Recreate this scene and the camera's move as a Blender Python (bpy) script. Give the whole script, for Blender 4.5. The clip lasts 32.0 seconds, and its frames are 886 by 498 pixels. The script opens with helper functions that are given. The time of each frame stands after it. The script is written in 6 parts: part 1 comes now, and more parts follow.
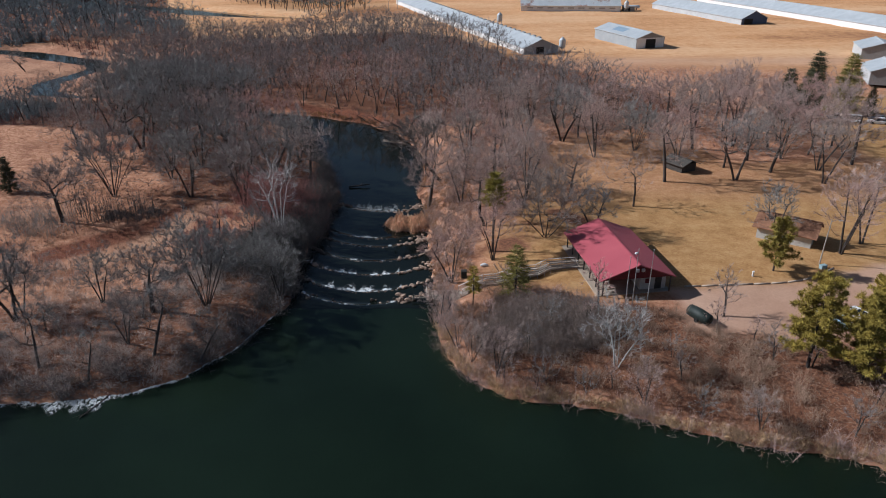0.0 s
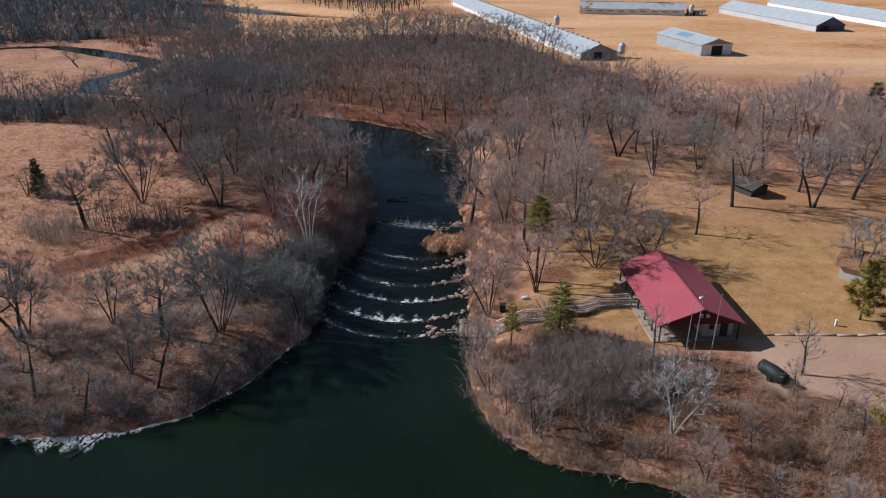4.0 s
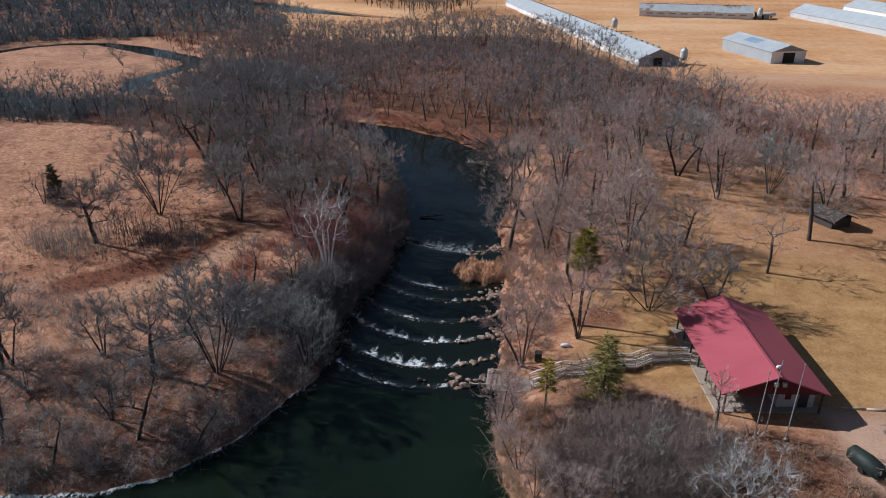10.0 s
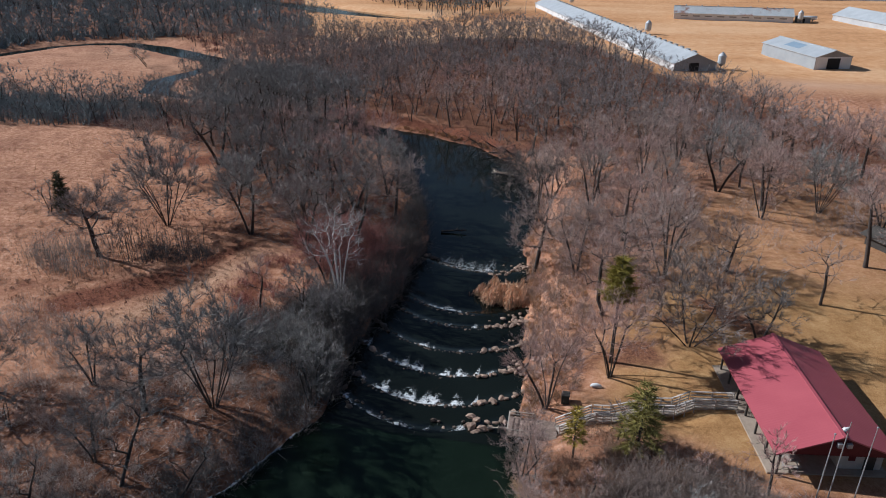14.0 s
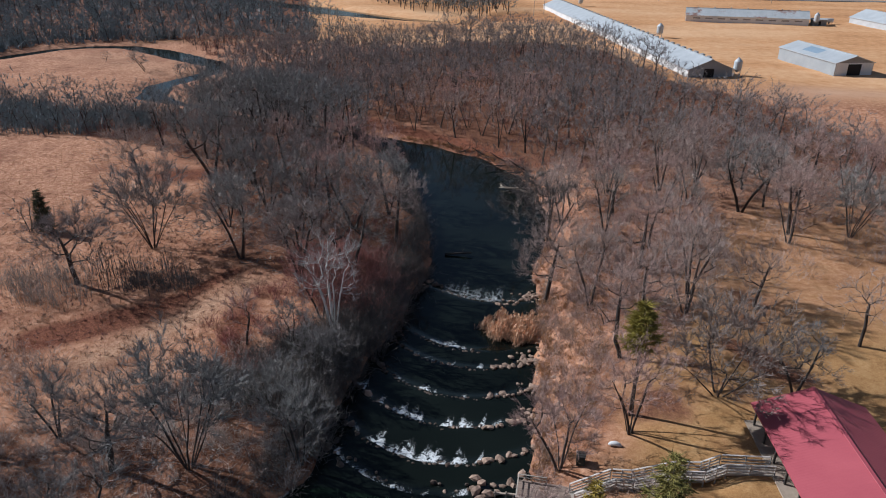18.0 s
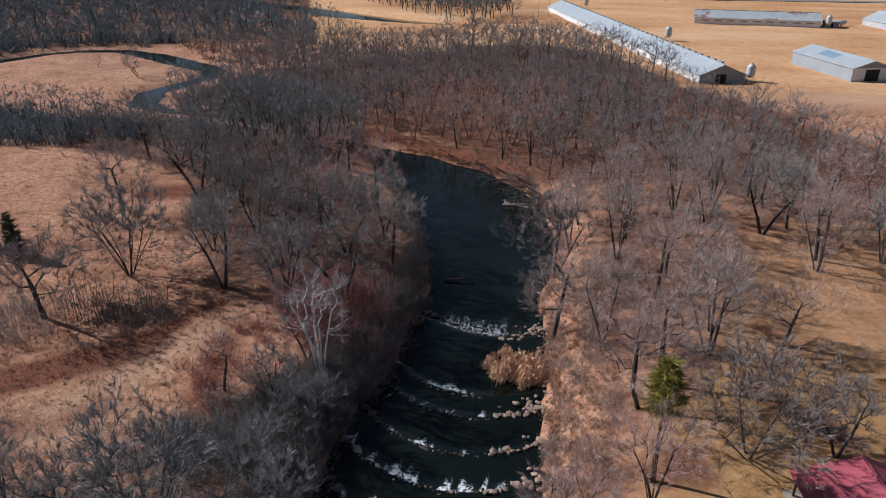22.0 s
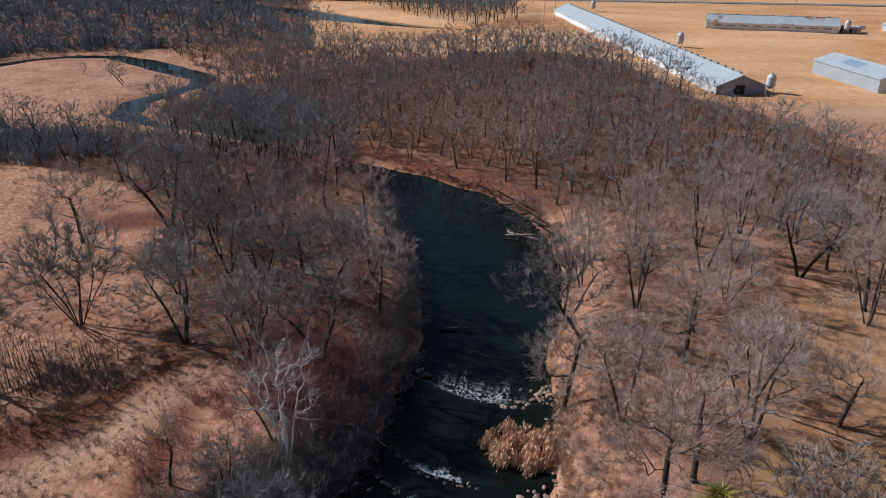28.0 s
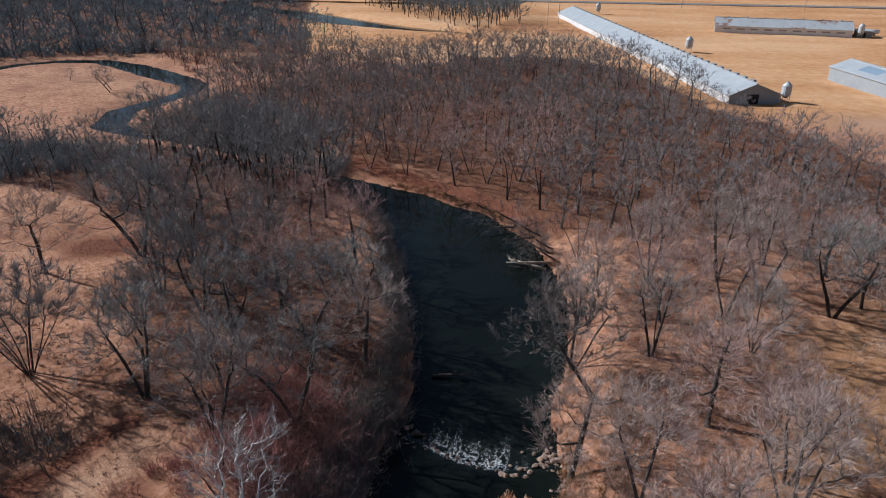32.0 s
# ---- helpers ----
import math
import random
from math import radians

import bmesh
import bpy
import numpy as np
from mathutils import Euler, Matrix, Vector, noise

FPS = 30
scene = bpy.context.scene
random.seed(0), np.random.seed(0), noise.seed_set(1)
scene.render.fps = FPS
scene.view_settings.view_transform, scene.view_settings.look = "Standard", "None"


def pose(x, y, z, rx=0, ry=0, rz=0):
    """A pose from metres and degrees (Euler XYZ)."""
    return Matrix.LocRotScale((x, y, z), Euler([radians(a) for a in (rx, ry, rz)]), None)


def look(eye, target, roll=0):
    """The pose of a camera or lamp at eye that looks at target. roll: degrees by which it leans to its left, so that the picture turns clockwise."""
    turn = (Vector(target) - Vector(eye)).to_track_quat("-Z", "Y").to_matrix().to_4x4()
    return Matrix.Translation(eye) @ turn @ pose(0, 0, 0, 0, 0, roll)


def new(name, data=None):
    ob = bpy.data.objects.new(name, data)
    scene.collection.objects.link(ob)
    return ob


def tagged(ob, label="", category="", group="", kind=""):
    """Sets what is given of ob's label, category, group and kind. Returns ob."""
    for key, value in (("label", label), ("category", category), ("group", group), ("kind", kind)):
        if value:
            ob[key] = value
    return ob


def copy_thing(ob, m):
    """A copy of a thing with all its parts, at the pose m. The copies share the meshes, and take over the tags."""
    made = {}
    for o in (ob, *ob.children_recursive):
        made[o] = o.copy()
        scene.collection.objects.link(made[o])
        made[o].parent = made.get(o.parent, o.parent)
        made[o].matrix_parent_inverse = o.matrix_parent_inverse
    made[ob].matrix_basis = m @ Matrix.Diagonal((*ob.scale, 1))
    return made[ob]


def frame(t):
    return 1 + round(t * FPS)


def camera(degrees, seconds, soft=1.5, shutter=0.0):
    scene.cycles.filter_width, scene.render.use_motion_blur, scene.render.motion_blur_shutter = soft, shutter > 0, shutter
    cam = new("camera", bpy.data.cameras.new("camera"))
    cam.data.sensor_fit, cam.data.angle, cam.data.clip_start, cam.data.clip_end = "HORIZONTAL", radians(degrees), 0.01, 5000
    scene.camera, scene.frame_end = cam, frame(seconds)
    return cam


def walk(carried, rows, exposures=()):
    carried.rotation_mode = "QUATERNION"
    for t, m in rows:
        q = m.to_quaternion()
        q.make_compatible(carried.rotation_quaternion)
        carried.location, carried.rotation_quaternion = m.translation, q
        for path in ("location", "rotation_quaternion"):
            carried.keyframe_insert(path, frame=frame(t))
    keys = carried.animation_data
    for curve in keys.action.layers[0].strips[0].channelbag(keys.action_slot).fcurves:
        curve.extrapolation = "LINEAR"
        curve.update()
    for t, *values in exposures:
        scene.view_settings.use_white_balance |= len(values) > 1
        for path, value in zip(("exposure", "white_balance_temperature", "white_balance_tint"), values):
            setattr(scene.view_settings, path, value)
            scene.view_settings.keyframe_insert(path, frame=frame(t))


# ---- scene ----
cam = camera(65.56, 32.0, soft=1.03)
PATH = [
    (0.0, 0.000, 0.000, 48.601, 64.879, 0.227, -0.000),
    (0.5, 0.176, 1.382, 48.577, 64.872, 0.174, 0.264),
    (1.0, 0.346, 2.745, 48.532, 64.867, 0.125, 0.773),
    (1.5, 0.502, 4.081, 48.458, 64.859, 0.078, 1.403),
    (2.0, 0.662, 5.398, 48.364, 64.852, 0.037, 2.031),
    (2.5, 0.846, 6.678, 48.261, 64.858, 0.015, 2.659),
    (3.0, 1.038, 7.920, 48.161, 64.879, 0.008, 3.301),
    (3.5, 1.225, 9.147, 48.069, 64.904, 0.004, 3.952),
    (5.5, 1.678, 13.648, 47.929, 64.929, 0.006, 6.002),
    (6.0, 1.805, 14.748, 47.892, 64.925, -0.022, 6.156),
    (6.5, 1.950, 15.827, 47.843, 64.924, -0.035, 6.293),
    (7.0, 2.104, 16.875, 47.780, 64.924, -0.041, 6.424),
    (7.5, 2.247, 17.882, 47.694, 64.923, -0.052, 6.567),
    (8.0, 2.357, 18.843, 47.585, 64.917, -0.058, 6.824),
    (8.5, 2.406, 19.798, 47.457, 64.906, -0.058, 7.301),
    (9.0, 2.449, 20.748, 47.320, 64.903, -0.060, 7.915),
    (9.5, 2.492, 21.707, 47.184, 64.911, -0.062, 8.544),
    (10.0, 2.521, 22.675, 47.055, 64.918, -0.071, 9.094),
    (10.5, 2.509, 23.668, 46.935, 64.917, -0.090, 9.476),
    (11.0, 2.455, 24.676, 46.820, 64.917, -0.111, 9.763),
    (11.5, 2.374, 25.690, 46.715, 64.922, -0.126, 10.064),
    (12.0, 2.284, 26.711, 46.629, 64.927, -0.134, 10.376),
    (12.5, 2.188, 27.705, 46.566, 64.935, -0.133, 10.677),
    (13.0, 2.079, 28.665, 46.532, 64.949, -0.122, 10.954),
    (13.5, 1.987, 29.588, 46.516, 64.967, -0.106, 11.203),
    (14.0, 1.913, 30.498, 46.520, 64.985, -0.085, 11.431),
    (14.5, 1.825, 31.415, 46.541, 65.002, -0.058, 11.648),
    (16.5, 1.239, 35.478, 46.942, 64.970, -0.048, 11.903),
    (17.0, 1.053, 36.572, 47.012, 64.947, -0.061, 11.939),
    (17.5, 0.842, 37.685, 47.075, 64.930, -0.062, 11.966),
    (18.0, 0.639, 38.813, 47.127, 64.917, -0.054, 11.991),
    (18.5, 0.457, 39.941, 47.169, 64.910, -0.043, 12.019),
    (19.0, 0.296, 41.048, 47.199, 64.908, -0.027, 12.051),
    (19.5, 0.157, 42.132, 47.225, 64.906, -0.010, 12.090),
    (20.0, 0.012, 43.231, 47.258, 64.906, 0.010, 12.128),
    (20.5, -0.128, 44.344, 47.301, 64.910, 0.040, 12.158),
    (21.0, -0.284, 45.451, 47.345, 64.911, 0.068, 12.190),
    (21.5, -0.442, 46.547, 47.372, 64.904, 0.076, 12.226),
    (22.0, -0.606, 47.652, 47.382, 64.901, 0.065, 12.259),
    (22.5, -0.780, 48.799, 47.378, 64.908, 0.055, 12.284),
    (23.0, -0.968, 49.978, 47.356, 64.922, 0.052, 12.302),
    (23.5, -1.182, 51.204, 47.327, 64.934, 0.044, 12.321),
    (24.0, -1.400, 52.456, 47.304, 64.942, 0.028, 12.349),
    (24.5, -1.631, 53.724, 47.293, 64.946, 0.014, 12.374),
    (25.0, -1.844, 54.962, 47.287, 64.944, 0.003, 12.389),
    (25.5, -2.006, 56.158, 47.285, 64.936, -0.011, 12.406),
    (27.5, -2.217, 60.442, 47.418, 64.963, 0.015, 12.599),
    (28.0, -2.384, 61.568, 47.458, 64.955, 0.010, 12.629),
    (28.5, -2.556, 62.727, 47.497, 64.951, 0.006, 12.659),
    (29.0, -2.727, 63.929, 47.531, 64.948, 0.014, 12.685),
    (29.5, -2.895, 65.198, 47.561, 64.942, 0.031, 12.707),
    (30.0, -3.051, 66.525, 47.590, 64.933, 0.039, 12.727),
    (30.5, -3.205, 67.869, 47.625, 64.928, 0.042, 12.747),
    (31.0, -3.344, 69.226, 47.670, 64.930, 0.047, 12.776),
    (31.5, -3.444, 70.584, 47.725, 64.938, 0.038, 12.826),
    (32.0, -3.522, 71.954, 47.786, 64.946, 0.009, 12.890),
]
walk(cam, [(row[0], pose(*row[1:])) for row in PATH], exposures=[(0.0, 0.09, 5680, 9)])

# ---- world, sun, exposure ----
SUN_TO = Vector((-0.82, 0.17, 0.56)).normalized()
world = bpy.data.worlds.new("sky_world")
scene.world = world
world.use_nodes = True
wn = world.node_tree.nodes
sky = wn.new("ShaderNodeTexSky")
sky.sky_type, sky.sun_disc = "NISHITA", False
sky.sun_elevation = math.asin(SUN_TO.z)
sky.sun_rotation = math.atan2(SUN_TO.x, SUN_TO.y)
world.node_tree.links.new(sky.outputs[0], wn["Background"].inputs[0])
wn["Background"].inputs[1].default_value = 0.044
sun = new("sun", bpy.data.lights.new("sun", "SUN"))
sun.data.energy, sun.data.angle, sun.data.color = 5.0, radians(0.53), (1.0, 0.94, 0.87)
sun.matrix_world = look((0, 0, 200), Vector((0, 0, 200)) - SUN_TO)
scene.view_settings.exposure = 0.0


# ---- materials ----
class Nodes:
    """A small wrapper to write node materials briefly."""

    def __init__(self, name, rough=0.9, metal=0.0, spec=0.3):
        self.mat = bpy.data.materials.new(name)
        self.mat.use_nodes = True
        self.t = self.mat.node_tree
        self.b = self.t.nodes["Principled BSDF"]
        self.b.inputs["Roughness"].default_value = rough
        self.b.inputs["Metallic"].default_value = metal
        self.b.inputs["Specular IOR Level"].default_value = spec

    def n(self, kind, **sets):
        node = self.t.nodes.new("ShaderNode" + kind)
        for key, value in sets.items():
            node.inputs[key.replace("_", " ")].default_value = value
        return node

    def link(self, a, b):
        self.t.links.new(a, b)

    def noise(self, scale, detail=4.0, rough=0.6, coords=None, stretch=None):
        node = self.n("TexNoise", Scale=scale, Detail=detail, Roughness=rough)
        if coords is None:
            coords = self.n("TexCoord").outputs["Object"]
        if stretch:
            m = self.n("Mapping")
            m.inputs["Scale"].default_value = stretch
            self.link(coords, m.inputs["Vector"])
            coords = m.outputs["Vector"]
        self.link(coords, node.inputs["Vector"])
        return node.outputs["Fac"]

    def ramp(self, fac, *stops):
        node = self.t.nodes.new("ShaderNodeValToRGB")
        el = node.color_ramp.elements
        while len(el) < len(stops):
            el.new(0.5)
        for e, (pos, col) in zip(el, stops):
            e.position, e.color = pos, (*col, 1.0)
        self.link(fac, node.inputs["Fac"])
        return node.outputs["Color"]

    def mix(self, fac, a, b, blend="MIX"):
        node = self.t.nodes.new("ShaderNodeMix")
        node.data_type, node.blend_type = "RGBA", blend
        for value, slot in ((fac, 0), (a, 6), (b, 7)):
            if isinstance(value, (int, float)):
                node.inputs[slot].default_value = value
            elif isinstance(value, tuple):
                node.inputs[slot].default_value = (*value, 1.0)
            else:
                self.link(value, node.inputs[slot])
        return node.outputs[2]

    def math(self, op, a, b=0.0):
        node = self.t.nodes.new("ShaderNodeMath")
        node.operation = op
        for i, v in enumerate((a, b)):
            if isinstance(v, (int, float)):
                node.inputs[i].default_value = v
            else:
                self.link(v, node.inputs[i])
        return node.outputs[0]

    def color(self, out):
        self.link(out, self.b.inputs["Base Color"])
        return self

    def bump(self, fac, strength=0.5, dist=0.05):
        node = self.n("Bump", Strength=strength, Distance=dist)
        self.link(fac, node.inputs["Height"])
        self.link(node.outputs[0], self.b.inputs["Normal"])
        return self


def world_pos(k):
    return k.n("NewGeometry").outputs["Position"]


def varied(name, dark, light, scale=6.0, rough=0.85, bump=0.4, dist=0.03, per_object=0.25, metal=0.0, spec=0.3, stretch=None):
    """A surface that varies between two colours at two scales and a little from piece to piece."""
    k = Nodes(name, rough, metal, spec)
    fine = k.noise(scale, 6.0, 0.65, stretch=stretch)
    broad = k.noise(scale * 0.13, 3.0)
    both = k.math("ADD", k.math("MULTIPLY", fine, 0.6), k.math("MULTIPLY", broad, 0.4))
    col = k.ramp(both, (0.32, dark), (0.68, light))
    rnd = k.n("ObjectInfo").outputs["Random"]
    v = k.math("ADD", k.math("MULTIPLY", rnd, per_object * 2), 1.0 - per_object)
    hsv = k.n("HueSaturation")
    k.link(v, hsv.inputs["Value"])
    k.link(col, hsv.inputs["Color"])
    k.color(hsv.outputs[0])
    if bump:
        k.bump(fine, bump, dist)
    return k.mat


def twig_material(name, cols):
    """Twigs: a hue from tree to tree, lighter and darker from twig to twig."""
    k = Nodes(name, 0.85, 0.0, 0.15)
    rnd = k.n("ObjectInfo").outputs["Random"]
    base = k.ramp(rnd, *[(i / max(1, len(cols) - 1), c) for i, c in enumerate(cols)])
    island = k.n("NewGeometry").outputs["Random Per Island"]
    blotch = k.noise(0.16, 2.0, 0.5, world_pos(k))
    v = k.math("ADD", k.math("ADD", k.math("MULTIPLY", island, 0.75), 0.25), k.math("MULTIPLY", blotch, 0.6))
    hsv = k.n("HueSaturation")
    k.link(v, hsv.inputs["Value"])
    k.link(base, hsv.inputs["Color"])
    k.color(hsv.outputs[0])
    return k.mat


def ground_material():
    k = Nodes("dry_ground", 0.95, 0.0, 0.1)
    p = world_pos(k)
    zone = k.t.nodes.new("ShaderNodeVertexColor")
    zone.layer_name = "zone"
    sep = k.n("SeparateColor")
    k.link(zone.outputs["Color"], sep.inputs[0])
    lawn, litter, dirt = sep.outputs[0], sep.outputs[1], sep.outputs[2]
    far = zone.outputs["Alpha"]
    fine = k.noise(2.6, 9.0, 0.72, p)
    grit = k.noise(7.5, 4.0, 0.7, p)
    mid = k.noise(0.35, 5.0, 0.6, p)
    broad = k.noise(0.05, 4.0, 0.6, p)
    tuft = k.noise(1.1, 9.0, 0.74, p)
    speck = k.math("ADD", k.math("MULTIPLY", fine, 0.55), k.math("MULTIPLY", grit, 0.45))
    grass = k.ramp(k.math("ADD", k.math("MULTIPLY", tuft, 0.75), k.math("MULTIPLY", grit, 0.25)), (0.36, (0.215, 0.092, 0.042)), (0.5, (0.440, 0.225, 0.135)), (0.64, (0.640, 0.385, 0.258)))
    russet = k.ramp(speck, (0.40, (0.060, 0.022, 0.014)), (0.50, (0.160, 0.058, 0.034)), (0.62, (0.330, 0.140, 0.080)))
    zone2 = k.t.nodes.new("ShaderNodeVertexColor")
    zone2.layer_name = "patch"
    sep2 = k.n("SeparateColor")
    k.link(zone2.outputs["Color"], sep2.inputs[0])
    meadow = k.mix(k.ramp(mid, (0.52, (0, 0, 0)), (0.74, (0.8, 0.8, 0.8))), grass, russet)
    lawncol = k.ramp(k.math("ADD", k.math("MULTIPLY", speck, 0.62), k.math("MULTIPLY", mid, 0.38)), (0.38, (0.250, 0.130, 0.053)), (0.5, (0.400, 0.225, 0.094)), (0.62, (0.510, 0.325, 0.155)))
    leaf = k.n("TexVoronoi", Scale=3.2)
    k.link(p, leaf.inputs["Vector"])
    littercol = k.mix(0.3, k.ramp(speck, (0.38, (0.034, 0.017, 0.013)), (0.49, (0.140, 0.062, 0.038)), (0.57, (0.275, 0.130, 0.073)), (0.66, (0.460, 0.275, 0.165))),
                      k.ramp(leaf.outputs["Color"], (0.1, (0.060, 0.026, 0.020)), (0.9, (0.320, 0.152, 0.085))))
    dirtcol = k.ramp(k.math("ADD", k.math("MULTIPLY", speck, 0.4), k.math("MULTIPLY", broad, 0.6)), (0.36, (0.350, 0.205, 0.138)), (0.62, (0.560, 0.370, 0.268)))
    fieldn = k.noise(0.02, 6.0, 0.65, p, (0.35, 1.0, 1.0))
    field = k.ramp(k.math("ADD", k.math("MULTIPLY", fieldn, 0.7), k.math("MULTIPLY", mid, 0.3)), (0.36, (0.330, 0.160, 0.080)), (0.48, (0.560, 0.298, 0.140)), (0.60, (0.670, 0.415, 0.235)))
    rag2 = k.math("MULTIPLY", k.math("SUBTRACT", tuft, 0.5), 0.8)
    meadow = k.mix(k.ramp(k.math("ADD", sep2.outputs[0], rag2), (0.35, (0, 0, 0)), (0.75, (1, 1, 1))), meadow, russet)
    pale = k.ramp(speck, (0.40, (0.24, 0.125, 0.080)), (0.5, (0.50, 0.320, 0.205)), (0.62, (0.70, 0.50, 0.345)))
    meadow = k.mix(k.math("MULTIPLY", sep2.outputs[1], 0.6), meadow, pale)
    worn = k.ramp(broad, (0.46, (0, 0, 0)), (0.62, (0.42, 0.42, 0.42)))
    meadow = k.mix(worn, meadow, russet)
    c = k.mix(far, meadow, field)
    c = k.mix(lawn, c, lawncol)
    ragged = k.ramp(k.math("ADD", litter, k.math("MULTIPLY", k.math("SUBTRACT", mid, 0.5), 0.9)), (0.35, (0, 0, 0)), (0.65, (1, 1, 1)))
    c = k.mix(ragged, c, littercol)
    c = k.mix(dirt, c, dirtcol)
    k.color(c)
    k.bump(k.math("ADD", fine, k.math("ADD", tuft, k.math("MULTIPLY", grit, 0.6))), 0.85, 0.10)
    return k.mat


def water_material(name, body, ripple, scale, murk=0.0, rough=0.06):
    k = Nodes(name, rough, 0.0, 0.24)
    p = world_pos(k)
    depth = k.noise(0.05, 3.0, 0.5, p)
    k.color(k.ramp(depth, (0.35, tuple(v * 0.6 for v in body)), (0.65, body)))
    a = k.noise(scale, 4.0, 0.6, p, (1.0, 0.6, 1.0))
    k.bump(a, ripple, 0.02)
    k.b.inputs["IOR"].default_value = 1.33
    # cloudy water scatters light sideways
    k.b.inputs["Subsurface Weight"].default_value = murk
    k.b.inputs["Subsurface Radius"].default_value = (1.0, 1.0, 1.0)
    k.b.inputs["Subsurface Scale"].default_value = 1.6
    return k.mat


def ribbed_metal(name, dark, light, rough=0.45, metal=0.6, pitch=0.35, axis=1, spots=0.0, spot_col=(0.3, 0.1, 0.06)):
    """Painted or galvanised sheet with shallow ribs across the given local axis."""
    k = Nodes(name, rough, metal, 0.4)
    co = k.n("TexCoord").outputs["Object"]
    sep = k.n("SeparateXYZ")
    k.link(co, sep.inputs[0])
    wave = k.math("SINE", k.math("MULTIPLY", sep.outputs[axis], 2 * math.pi / pitch))
    rib = k.math("POWER", k.math("ABSOLUTE", wave), 6.0)
    n1, n2 = k.noise(0.25, 5.0, 0.6, co), k.noise(7.0, 3.0, 0.6, co)
    c = k.ramp(k.math("ADD", k.math("MULTIPLY", n1, 0.75), k.math("MULTIPLY", n2, 0.25)), (0.3, dark), (0.7, light))
    if spots:
        c = k.mix(k.ramp(k.noise(0.12, 6.0, 0.7, co), (0.62 - spots, (0, 0, 0)), (0.72 - spots, (1, 1, 1))), c, spot_col)
    k.color(c)
    k.bump(rib, 0.25, 0.02)
    return k.mat


def foam_material():
    k = Nodes("white_water_foam", 0.7, 0.0, 0.3)
    p = world_pos(k)
    n = k.noise(1.1, 7.0, 0.68, p, (1.3, 0.75, 1.0))
    m = k.noise(7.0, 4.0, 0.7, p)
    strong = k.t.nodes.new("ShaderNodeVertexColor")
    strong.layer_name = "strength"
    ridge = k.math("MULTIPLY", k.math("ABSOLUTE", k.math("SUBTRACT", n, 0.5)), -4.5)
    both = k.math("ADD", ridge, k.math("MULTIPLY", m, 1.1))
    lace = k.math("ADD", k.math("SUBTRACT", both, 0.47), strong.outputs["Color"])
    k.color(k.ramp(n, (0.3, (0.50, 0.55, 0.58)), (0.7, (0.86, 0.88, 0.89))))
    k.link(k.ramp(lace, (0.42, (0, 0, 0)), (0.56, (0.35, 0.35, 0.35)), (0.80, (1, 1, 1))), k.b.inputs["Alpha"])
    k.bump(m, 0.6, 0.05)
    return k.mat


